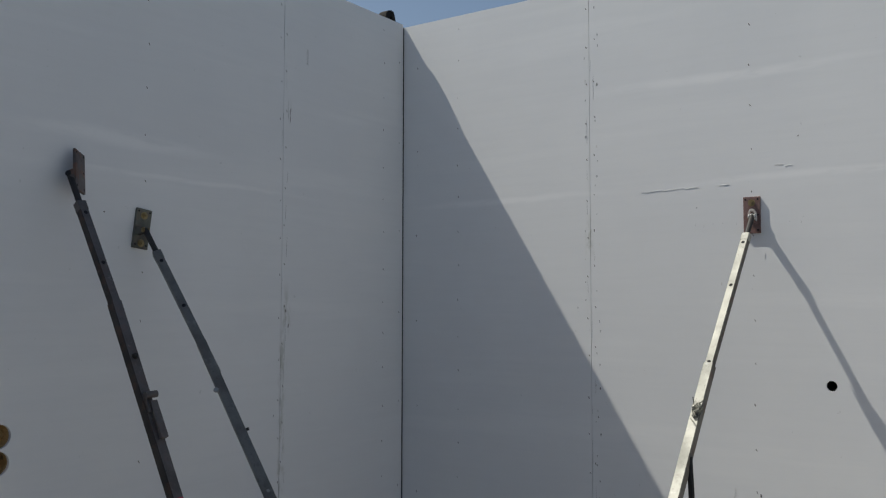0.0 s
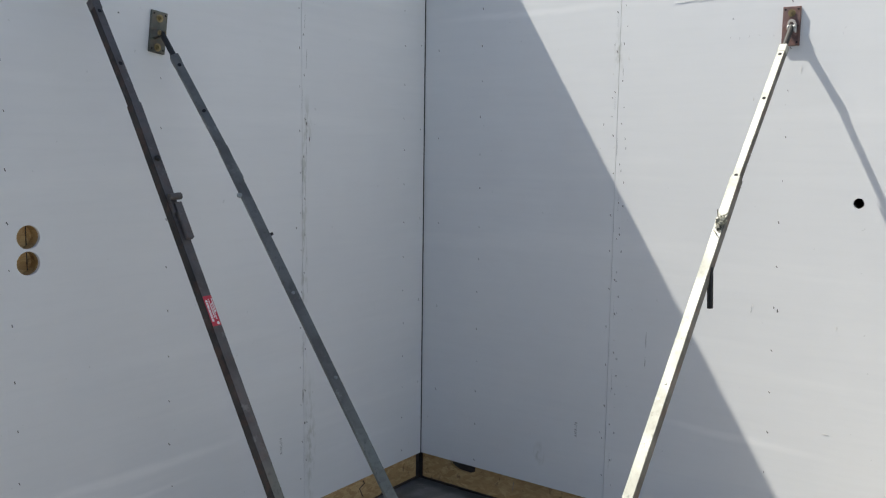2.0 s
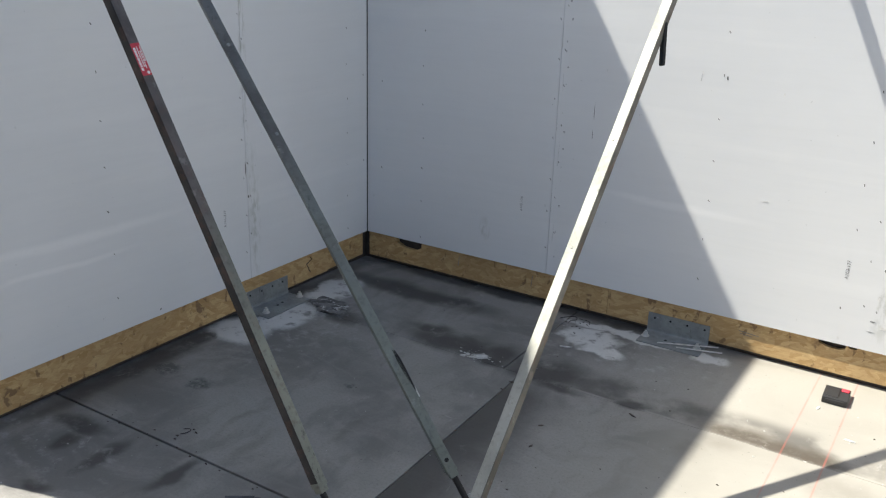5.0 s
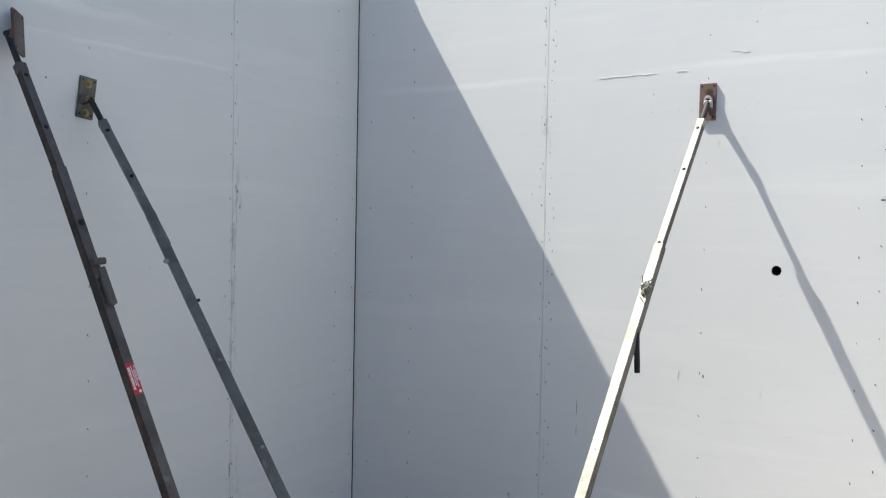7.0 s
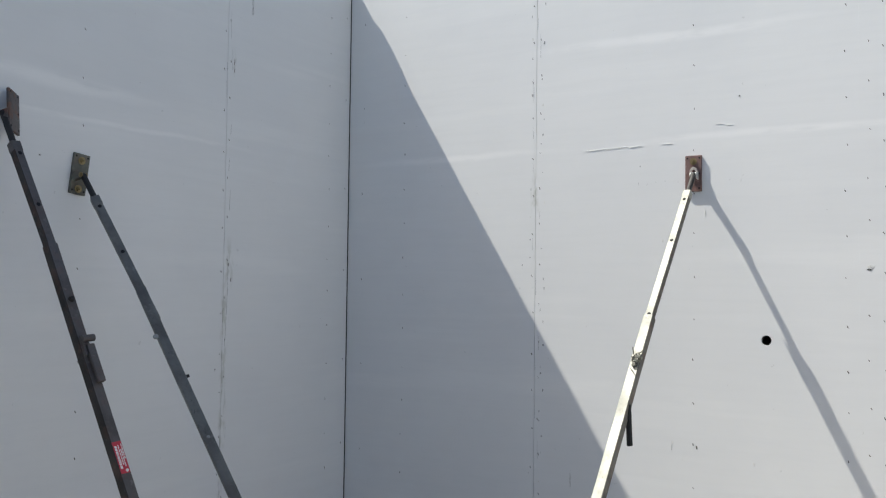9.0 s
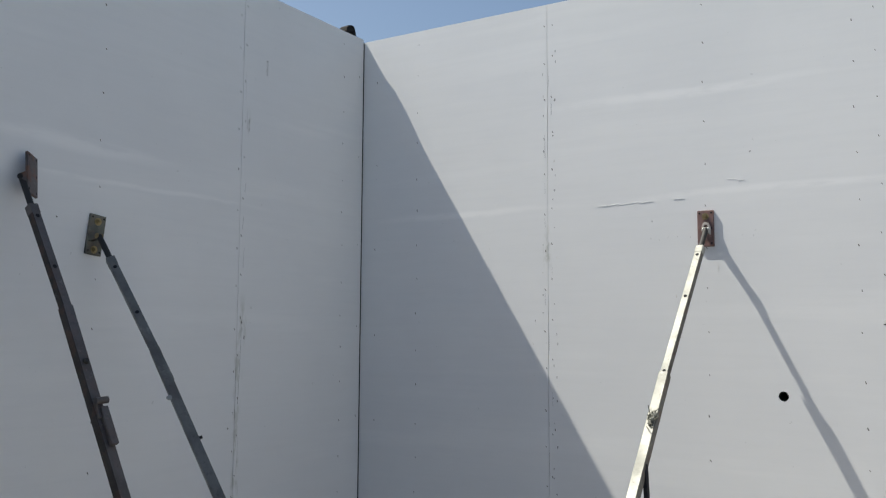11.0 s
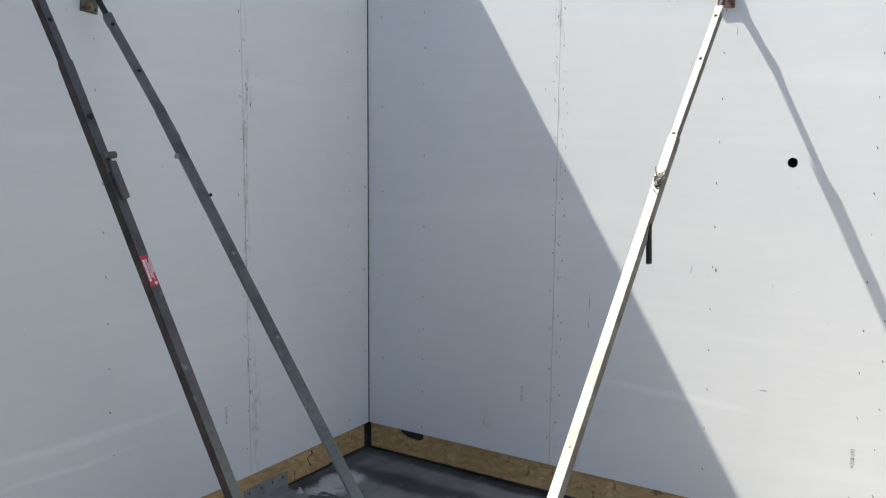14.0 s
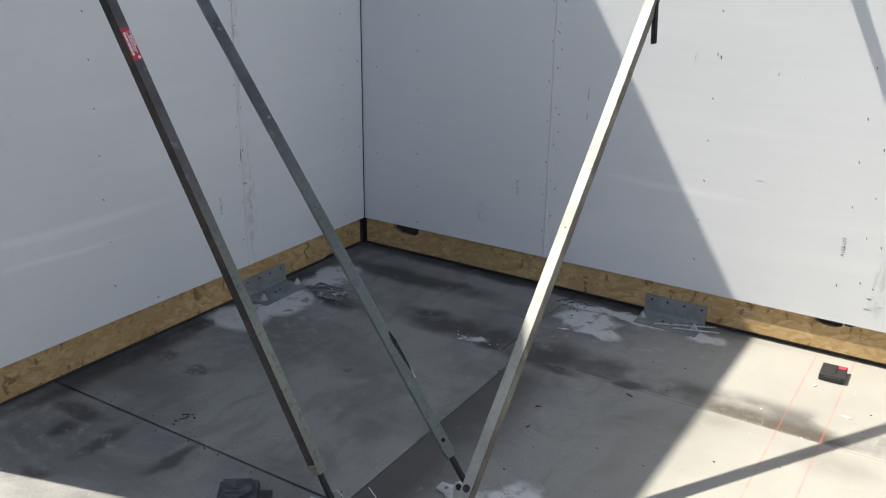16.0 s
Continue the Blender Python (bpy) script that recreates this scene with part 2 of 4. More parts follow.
def osb_material():
    """Pressed strands: two layers of long flakes lying at different angles."""
    n = Nodes("osb")
    base = n.warp(14, 0.045)
    layers = []
    for angle, seed in ((0.5, 0.0), (-0.7, 3.7), (1.45, 7.1)):
        rot = n.add("ShaderNodeVectorRotate", {"Vector": n.vec("ADD", base, (seed, seed, seed)), "Axis": (0.7, 0.7, 0.0), "Angle": angle}).outputs[0]
        v = n.add("ShaderNodeTexVoronoi", {"Vector": n.vec("MULTIPLY", rot, (22, 22, 75)), "Scale": 1.0, "Randomness": 1.0})
        layers.append(n.add("ShaderNodeSeparateXYZ", {0: v.outputs["Color"]}))
    pick = n.ramp(layers[0].outputs[2], 0.45, 0.50)
    tone = n.math("ADD", n.math("MULTIPLY", layers[0].outputs[0], pick), n.math("MULTIPLY", layers[1].outputs[0], n.math("SUBTRACT", 1.0, pick)))
    colour = n.mix(tone, (0.43, 0.275, 0.115), (0.60, 0.43, 0.215))
    grain = n.noise(1.0, 6, (40, 40, 170), 0.65)
    colour = n.mix(n.ramp(grain, 0.42, 0.7, 0, 0.45), colour, (0.34, 0.20, 0.08))
    dark = n.math("MULTIPLY", n.ramp(layers[2].outputs[0], 0.90, 0.93), n.ramp(n.noise(40, 4), 0.44, 0.58))
    colour = n.mix(n.math("MULTIPLY", dark, 0.7), colour, (0.13, 0.07, 0.035))
    colour = n.mix(n.ramp(n.noise(2.5, 5), 0.42, 0.7, 0, 0.4), colour, (0.30, 0.19, 0.085))
    return n.done(colour, 0.7, bump=n.math("ADD", tone, grain), strength=0.35)


def steel_material(name, base, tint, rust, metal=0.35, rough=0.5, lower=None):
    n = Nodes(name)
    a = n.noise(9, 5)
    colour = n.mix(n.ramp(a, 0.38, 0.62), base, tint)
    if lower:       # the lower run keeps its greenish zinc
        z = n.add("ShaderNodeSeparateXYZ", {0: n.warp(4, 0.5)}).outputs[2]
        colour = n.mix(n.ramp(z, 0.95, 0.55), colour, lower)
    colour = n.mix(n.ramp(n.noise(70, 4), 0.48, 0.72, 0, 0.45), colour, tuple(0.6 * c for c in base))
    scrape = n.math("MULTIPLY", n.ramp(n.noise(34, 7, None, 0.7), 0.56, 0.66), n.ramp(n.noise(4, 4), 0.42, 0.6))
    colour = n.mix(n.math("MULTIPLY", scrape, 0.45), colour, tuple(min(0.6, 1.9 * c + 0.04) for c in base))
    gouge = n.math("MULTIPLY", n.ramp(n.noise(1.0, 6, (70, 70, 16), 0.7), 0.60, 0.66), n.ramp(n.noise(5, 4), 0.46, 0.60))
    colour = n.mix(n.math("MULTIPLY", gouge, 0.65), colour, tuple(0.3 * c for c in base))
    colour = n.mix(n.ramp(n.noise(120, 2), 0.70, 0.73, 0, 0.5), colour, (0.07, 0.06, 0.055))
    if rust:
        colour = n.mix(n.math("MULTIPLY", n.ramp(n.noise(28, 5), 0.5, 0.62), rust), colour, (0.20, 0.085, 0.05))
    return n.done(colour, n.ramp(a, 0.3, 0.7, rough - 0.08, rough + 0.15), metal, n.noise(180, 3), 0.12)


def plain_material(name, colour, rough=0.6, metal=0.0, vary=0.25):
    n = Nodes(name)
    c = n.mix(n.ramp(n.noise(40, 4), 0.35, 0.65), colour, tuple(v * (1 - vary) for v in colour))
    return n.done(c, rough, metal, n.noise(200, 3), 0.1)


CONCRETE = concrete_material()


def mortar_material():
    n = Nodes("mortar")
    c = n.mix(n.ramp(n.noise(30, 6, None, 0.65), 0.40, 0.62), (0.085, 0.08, 0.076), (0.19, 0.185, 0.178))
    c = n.mix(n.ramp(n.noise(22, 7, None, 0.7, n.warp(9, 0.1)), 0.54, 0.62, 0, 0.85), c, (0.52, 0.52, 0.50))
    return n.done(c, 0.9, 0.0, n.noise(120, 4), 0.4)


MORTAR = mortar_material()
OSB = osb_material()
GALV_DARK = steel_material("galvanised_green_grey", (0.150, 0.152, 0.146), (0.108, 0.108, 0.106), 0.0, lower=(0.178, 0.198, 0.180))
GALV_BROWN = steel_material("galvanised_brown_grey", (0.116, 0.107, 0.106), (0.085, 0.079, 0.079), 0.1, lower=(0.20, 0.215, 0.185))
GALV_PALE = steel_material("galvanised_pale", (0.37, 0.368, 0.325), (0.31, 0.31, 0.275), 0.0, 0.1, 0.55)
GALV_ANGLE = steel_material("galvanised_angle", (0.30, 0.32, 0.32), (0.25, 0.265, 0.27), 0.0, 0.4, 0.5)
PLATE_RED = steel_material("plate_red", (0.175, 0.105, 0.098), (0.085, 0.052, 0.050), 0.3, 0.1, 0.6)
PLATE_GREEN = steel_material("plate_green", (0.150, 0.155, 0.130), (0.085, 0.088, 0.076), 0.15, 0.2, 0.6)
PLATE_RUST = steel_material("plate_rust", (0.115, 0.10, 0.098), (0.075, 0.062, 0.06), 0.45, 0.1, 0.7)
# duller tone that puts shade into the pale brace's east faces
SIDE_SHADE_DULL = steel_material("side_shade_dull", (0.15, 0.147, 0.128), (0.10, 0.095, 0.082), 0.2, 0.05, 0.7)
# dark brown that paints shade onto the brown brace's south faces
SIDE_SHADE_BROWN = steel_material("side_shade_brown", (0.032, 0.028, 0.027), (0.024, 0.022, 0.021), 0.15, 0.05, 0.7)
PLATE_WHITE = steel_material("plate_white", (0.55, 0.55, 0.53), (0.42, 0.42, 0.41), 0.05, 0.0, 0.7)
CLEVIS = steel_material("worn_clevis", (0.50, 0.47, 0.44), (0.24, 0.20, 0.19), 0.4, 0.1, 0.6)
ROD = plain_material("black_rod", (0.020, 0.019, 0.019), 0.65, 0.1)
BOLT = plain_material("zinc_bolt", (0.66, 0.66, 0.64), 0.32, 0.45)
BRASS = plain_material("yellow_zinc", (0.30, 0.235, 0.12), 0.4, 0.6)
# flat black that stands in for shade inside holes and gaps
DARK = plain_material("recess_shade_black", (0.012, 0.012, 0.013), 0.9)
# dark brown for the shade at the wall foot; dirt crumbs share it
SILL = plain_material("sill_shade_dirt", (0.065, 0.050, 0.044), 0.8)
# core coloured dark so the north wall's bored hole shows deep shade
FOAM = plain_material("foam_core", (0.05, 0.048, 0.045), 0.9)
SCREW = plain_material("screw_dimple", (0.115, 0.112, 0.11), 0.7)
INK = plain_material("grey_ink", (0.24, 0.245, 0.25), 0.8)
FAINT = plain_material("faint_mark", (0.46, 0.47, 0.48), 0.8)
SPLINTER = plain_material("weathered_splinter", (0.11, 0.09, 0.075), 0.85)
CHIP = plain_material("board_chip", (0.74, 0.74, 0.73), 0.85)
CRUMB = plain_material("plaster_crumb", (0.50, 0.50, 0.48), 0.9, 0.0, 0.4)
RED = plain_material("red_label", (0.55, 0.035, 0.06), 0.5, 0.0, 0.15)
WHITE = plain_material("white_print", (0.78, 0.76, 0.76), 0.6, 0.0, 0.1)
STRAP = plain_material("black_webbing", (0.008, 0.008, 0.009), 0.95)
BLACK = plain_material("black_plastic", (0.022, 0.022, 0.024), 0.5)
DUSTY = plain_material("dusty_plastic", (0.028, 0.030, 0.036), 0.7, 0.0, -1.6)
GREEN = plain_material("green_plastic", (0.03, 0.22, 0.08), 0.5)
SOIL = plain_material("dark_soil", (0.15, 0.13, 0.105), 0.95, 0.0, 0.4)
TAPE = plain_material("grey_tape", (0.24, 0.24, 0.20), 0.7, 0.0, 0.6)


# ---- mesh helpers ----
def mesh_of(name, bm, material):
    bmesh.ops.recalc_face_normals(bm, faces=bm.faces)
    me = bpy.data.meshes.new(name)
    bm.to_mesh(me)
    bm.free()
    me.materials.append(material)
    return me


def part(name, bm, material, parent=None, label="", kind="", shared=None):
    """One mesh object, its points in world metres, under a thing or a part."""
    ob = new(name, shared or mesh_of(name, bm, material))
    if parent:
        ob.parent = parent
        ob.matrix_parent_inverse = base_of(parent).inverted()
    return tagged(ob, label, kind=kind)


def base_of(ob):
    if ob.parent:
        return base_of(ob.parent) @ ob.matrix_parent_inverse @ ob.matrix_basis
    return ob.matrix_basis.copy()


def empty(name, at, label, category, group="", kind=""):
    ob = new(name)
    ob.empty_display_size = 0.1
    ob.matrix_basis = Matrix.Translation(at)
    return tagged(ob, label, category, group, kind)


def box_bm(lo, hi, bevel=0.0, m=None, segments=1):
    bm = bmesh.new()
    c = [(a + b) / 2 for a, b in zip(lo, hi)]
    bmesh.ops.create_cube(bm, size=1, matrix=Matrix.LocRotScale(c, None, [b - a for a, b in zip(lo, hi)]))
    if bevel:
        bmesh.ops.bevel(bm, geom=list(bm.edges), offset=bevel, segments=segments, affect="EDGES", profile=0.6)
    if m:
        bm.transform(m)
    return bm


def along(a, b, roll=0.0):
    """A frame at a whose z runs to b and whose x points as much upwards as it can, turned by roll degrees round z."""
    a, b = Vector(a), Vector(b)
    z = (b - a).normalized()
    up = Vector((0, 0, 1)) if abs(z.z) < 0.99 else Vector((1, 0, 0))
    x = (up - z * up.dot(z)).normalized()
    y = z.cross(x)
    return Matrix.Translation(a) @ Matrix((x, y, z)).transposed().to_4x4() @ pose(0, 0, 0, 0, 0, roll), (b - a).length


def rod_bm(a, b, r, sides=12, m=None, r2=None):
    f, length = along(a, b)
    bm = bmesh.new()
    bmesh.ops.create_cone(bm, cap_ends=True, segments=sides, radius1=r, radius2=r if r2 is None else r2, depth=length, matrix=f @ Matrix.Translation((0, 0, length / 2)))
    if m:
        bm.transform(m)
    return bm


def join(*bms):
    out = bmesh.new()
    for b in bms:
        me = bpy.data.meshes.new("tmp")
        b.to_mesh(me)
        out.from_mesh(me)
        b.free()
        bpy.data.meshes.remove(me)
    return out


def circle(cx, cy, r, sides=28):
    return [(cx + r * math.cos(2 * math.pi * i / sides), cy + r * math.sin(2 * math.pi * i / sides)) for i in range(sides)]


def sheet_bm(outer, holes, thick, place):
    """A flat sheet with holes: loops in (u, v), made solid towards +w; place turns (u, v, w) into the world."""
    bm = bmesh.new()
    for loop in [outer, *holes]:
        vs = [bm.verts.new((u, v, 0)) for u, v in loop]
        for a, b in zip(vs, vs[1:] + vs[:1]):
            bm.edges.new((a, b))
    bmesh.ops.triangle_fill(bm, use_beauty=True, use_dissolve=False, edges=list(bm.edges))
    top = bmesh.ops.extrude_face_region(bm, geom=list(bm.faces))["geom"]
    bmesh.ops.translate(bm, vec=(0, 0, thick), verts=[g for g in top if isinstance(g, bmesh.types.BMVert)])
    for v in bm.verts:
        v.co = place(*v.co)
    return bm


def rect(u0, v0, u1, v1):
    return [(u0, v0), (u1, v0), (u1, v1), (u0, v1)]


def north(u, v, w):
    return Vector((u, w, v))


def west(u, v, w):
    return Vector((-w, -u, v))


def clump_bm(at, r, squash, rough, seed, sub=2):
    bm = bmesh.new()
    bmesh.ops.create_icosphere(bm, subdivisions=sub, radius=1)
    for v in bm.verts:
        k = 1 + rough * noise.noise(v.co * 1.7 + Vector((seed * 3.1, seed, 0)))
        v.co = Vector(at) + Vector([c * k * r * s for c, s in zip(v.co, squash)])
    return bm


# ---- ground and slab ----
TOP_W, TOP_N, BOARD_Z, THICK, SKIN = 3.092, 3.078, 0.146, 0.165, 0.012
# unseen soil, kept dark to cut light bounced onto the walls
ground = part("ground", box_bm((-400, -400, -0.6), (400, 400, -0.3)), SOIL)
tagged(ground, "unseen bare dark soil added round the building to cut bounced light", "ground", kind="structure")


def slab_bm(points):
    bm = sheet_bm(points, [], -0.25, lambda u, v, w: Vector((u, v, w)))
    edges = [e for e in bm.edges if all(abs(v.co.z) < 1e-5 for v in e.verts) and len(e.link_faces) == 2 and abs(e.link_faces[0].normal.dot(e.link_faces[1].normal)) < 0.5]
    bmesh.ops.bevel(bm, geom=edges, offset=0.0012, segments=1, affect="EDGES")
    return bm


# the slab stops here, out of view, to lessen sunlit bounce
SLAB_END = 7.0
floor = part("floor", box_bm((-0.6, -13.4, -0.32), (SLAB_END, 0.6, -0.02)), SILL)
tagged(floor, "grey concrete slab with saw-cut joints and white dust", "floor", kind="structure")
JOINT, LONG, LIP = 0.004, 0.0018, 0.0007
LIP_Y = -0.640                   # a raised trowel lip crosses the slab here, and the long joint jogs at it
NX0, NX1 = 1.131, 1.127          # the long joint's x north of the lip
SX0, SX1 = 1.203, 1.224          # and south of it, down to the short joint
for pts in (
    [(-0.5, 0.5), (-0.5, LIP_Y + LIP), (NX1 - LONG, LIP_Y + LIP), (NX1 - 0.0030, -0.52), (NX0 - 0.0038, -0.30), (NX0 - 0.0030, -0.22), (NX0 - 0.0045, -0.06), (NX0 - 0.003, 0.5)],
    [(NX0 + LONG, 0.5), (NX1 + LONG, LIP_Y + LIP), (SLAB_END, LIP_Y + LIP), (SLAB_END, 0.5)],
    [(-0.5, LIP_Y - LIP), (-0.5, -1.709 + JOINT), (SX1 - LONG, -1.700 + JOINT), (SX0 - LONG, LIP_Y - LIP)],
    [(-0.5, -1.709 - JOINT), (-0.5, -13.2), (SX1 + 0.4 - LONG, -13.2), (SX1 - LONG, -1.700 - JOINT)],
    [(SX0 + LONG, LIP_Y - LIP), (SX1 + LONG, -1.700), (SX1 + 0.4 + LONG, -13.2), (SLAB_END, -13.2), (SLAB_END, LIP_Y - LIP)],
):
    part("slab", slab_bm(pts), CONCRETE, floor)

# footings that carry the walls past the end of the slab
for lo, hi in (((SLAB_END, -0.02, -0.34), (13.2, 0.22, -0.021)), ((12.95, -5.42, -0.34), (13.22, -0.02, -0.2)), ((SLAB_END, -5.42, -0.34), (12.95, -5.15, -0.2))):
    part("footing", box_bm(lo, hi), SILL, floor)


# ---- walls ----
def hole_loops(holes):
    return [circle(u, v, r) for u, v, r in holes]


def wall(name, label, place, spans, top, cuts, back, core_front):
    """A panel wall: core in two layers, so that bored holes end in a chase. spans: (u0, u1, z0, z1)."""
    bms = []
    for u0, u1, z0, z1 in spans:
        inside = [c for c in cuts if u0 < c[0] < u1]
        bms.append(sheet_bm(rect(u0, z0, u1, z1), hole_loops(inside), back - SKIN, lambda u, v, w: place(u, v, w + SKIN)))
        bms.append(sheet_bm(rect(u0, z0, u1, z1), [], THICK - back, lambda u, v, w: place(u, v, w + back)))
    ob = part(name, join(*bms), core_front)
    return tagged(ob, label, "wall", kind="structure")


HOLE_N = [(1.888, 1.467, 0.0180)]
HOLE_W = [(1.926, 1.363, 0.0360), (1.929, 1.285, 0.0360)]
DOOR = (2.212, 3.15, 2.12)
wall_north = wall("wall_north", "tall panel wall faced with pale grey boards", north, [(-THICK, 13.0, BOARD_Z + 0.002, TOP_N - 0.003)], TOP_N, HOLE_N, 0.15, FOAM)
wall_west = wall("wall_west", "tall panel wall faced with pale grey boards, with a doorway", west,
                 [(0.002, DOOR[0] - 0.002, BOARD_Z + 0.002, TOP_W - 0.003), (DOOR[0], DOOR[1], DOOR[2], TOP_W - 0.003), (DOOR[1] + 0.002, 5.19, BOARD_Z + 0.002, TOP_W - 0.003)], TOP_W, HOLE_W, 0.052, OSB)
for z in (1.363, 1.285):
    part("groove", box_bm((-0.0515, -1.9075, z - 0.034), (-0.0490, -1.9055, z + 0.034)), SILL, wall_west)


def bored_board(wall_ob, place, u0, u1, z0, z1, cuts, material):
    inside = [c for c in cuts if u0 < c[0] < u1]
    bm = sheet_bm(rect(u0, z0, u1, z1), hole_loops(inside), SKIN - 0.0005, place)
    return part("board", bm, material, wall_ob)


# black strip fills the corner gap to paint in its shade
part("corner_gap_shade", box_bm((-0.0115, -0.0035, BOARD_Z), (0.0028, 0.0115, TOP_N - 0.002)), DARK, wall_north, "black strip standing in for the shade of the corner gap")
GAPW = 0.0008
boards_n = [bored_board(wall_north, north, a, b, BOARD_Z, TOP_N, HOLE_N, BOARD_NORTH)
            for a, b in ((0.003, 0.974 - GAPW), (0.974 + GAPW, 2.19197), (2.19203, 3.41), (3.413, 4.63), (4.633, 13.0))]
boards_w = [bored_board(wall_west, west, a, b, z, TOP_W, HOLE_W, BOARD_WEST)
            for a, b, z in ((0.004, 0.795 - GAPW, BOARD_Z), (0.795 + GAPW, 2.01297, BOARD_Z), (2.01303, DOOR[0], BOARD_Z), (DOOR[0], DOOR[1], DOOR[2]), (DOOR[1], 4.4, BOARD_Z), (4.403, 5.19, BOARD_Z))]

# unseen added walls: the south one near to dim southern light, the east far
for name, lo, hi in (("unseen_wall_east", (13.0, -5.2, -0.2), (13.16, THICK, 3.08)), ("unseen_wall_south", (-THICK, -5.36, -0.2), (13.16, -5.202, 3.08))):
    tagged(part(name, box_bm(lo, hi), BOARD_PLAIN), "unseen pale grey panel wall added to close the building", "wall", kind="structure")

# sill: strips dark with painted shade, and board strips that cover the panel foot
for name, lo, hi in (("sill_north", (-THICK, 0.034, -0.02), (13.0, THICK, BOARD_Z)), ("sill_west", (-THICK, -DOOR[0], -0.02), (-0.034, 0.03, BOARD_Z)), ("sill_west_far", (-THICK, -5.19, -0.02), (-0.034, -DOOR[1], BOARD_Z))):
    tagged(part(name, box_bm(lo, hi), SILL), "dark sill under the panel wall, shade put into its colour", "trim", kind="structure")


def notched(u0, u1, z0, z1, notches):
    pts = [(u0, z0), (u1, z0), (u1, z1)]
    for c, w, d in sorted(notches, reverse=True):
        pts += [(c + w, z1), (c + w * 0.93, z1 - d * 0.7), (c + w * 0.5, z1 - d), (c - w * 0.4, z1 - d * 0.95), (c - w * 0.9, z1 - d * 0.55), (c - w, z1)]
    return pts + [(u0, z1)]


def skirting(name, place, pieces):
    ob = None
    for u0, u1, depth, notches in pieces:
        bm = sheet_bm(notched(u0, u1, 0.022, BOARD_Z - 0.002, notches), [], 0.018, lambda u, v, w: place(u, v, w + depth))
        if ob is None:
            ob = tagged(part(name, bm, OSB), "raw tan strand-board strip along the wall foot", "baseboard", kind="structure")
        else:
            part("strip", bm, OSB, ob)
    return ob


skirt_n = skirting("baseboard_north", north, [(0.003, 1.262, 0.014, [(0.240, 0.074, 0.046)]), (1.264, 2.48, 0.013, [(2.145, 0.050, 0.026), (2.215, 0.018, 0.012)]), (2.482, 13.0, 0.014, [])])
skirt_w = skirting("baseboard_west", west, [(0.287, 2.020, 0.013, []), (0.010, 0.285, 0.022, [(0.24, 0.02, 0.012)]), (DOOR[1], 5.19, 0.014, [])])
# pencil marks on the strips
for pts in ([(0.437, 0.098), (0.412, 0.052)], [(0.437, 0.098), (0.402, 0.112)], [(0.402, 0.112), (0.412, 0.128)]):
    a, b = [west(u, v, 0.0122) for u, v in pts]
    part("pencil_mark", rod_bm(a, b, 0.0018, 5), ROD, skirt_w)
for a, b in (((1.81, 0.098), (1.885, 0.092)), ((1.815, 0.088), (1.86, 0.084)), ((0.52, 0.075), (0.524, 0.12)), ((0.90, 0.06), (0.905, 0.115))):
    part("pencil_mark", rod_bm(north(*a, 0.0125), north(*b, 0.0125), 0.0012, 5), INK, skirt_n)


# ---- screws, stamps and scars on the boards ----
def board_at(boards, place, u):
    for b in boards:
        us = [abs((v.co.x if place is north else v.co.y)) for v in b.data.vertices]
        if min(us) - 0.002 <= u <= max(us) + 0.002:
            return b
    return boards[0]


dimple = mesh_of("screw", box_bm((-0.0019, -0.0006, -0.0054), (0.0019, 0.0005, 0.0054), 0.0006), SCREW)
turn_w = pose(0, 0, 0, 0, 0, 90)


def screws(boards, place, columns):
    rnd = random.Random(5)
    for u, z0, pitch, jitter in columns:
        z = z0 - pitch * int((z0 - BOARD_Z - 0.03) / pitch)
        while z < TOP_N - 0.02:
            uu, zz = u + rnd.uniform(-jitter, jitter), z + rnd.uniform(-0.012, 0.012)
            lean = rnd.uniform(8, 42)
            at = place(uu, zz, -0.0002)
            b = board_at(boards, place, uu)
            s = new("screw", dimple)
            s.parent = b
            m = Matrix.Translation(at) @ (Matrix() if place is north else turn_w) @ pose(0, 0, 0, 0, -lean if place is north else -lean, 0)
            k = rnd.uniform(0.6, 0.95)
            s.matrix_basis = m @ Matrix.Diagonal((k, 1, k, 1))
            z += pitch


screws(boards_n, north, [(0.084, 1.675, 0.40, 0.004), (0.316, 2.542, 0.157, 0.004), (0.962, 2.337, 0.160, 0.004), (0.994, 2.212, 0.157, 0.005), (1.628, 1.540, 0.157, 0.003),
                         (2.153, 2.319, 0.157, 0.005), (2.224, 2.046, 0.157, 0.005), (2.271, 2.171, 0.157, 0.004), (2.83, 2.1, 0.157, 0.004)])
screws(boards_w, west, [(0.150, 2.547, 0.157, 0.004), (0.030, 1.3, 0.40, 0.003), (0.783, 2.373, 0.157, 0.006), (0.809, 2.335, 0.160, 0.006), (1.447, 2.325, 0.157, 0.006), (1.985, 2.2, 0.157, 0.004)])


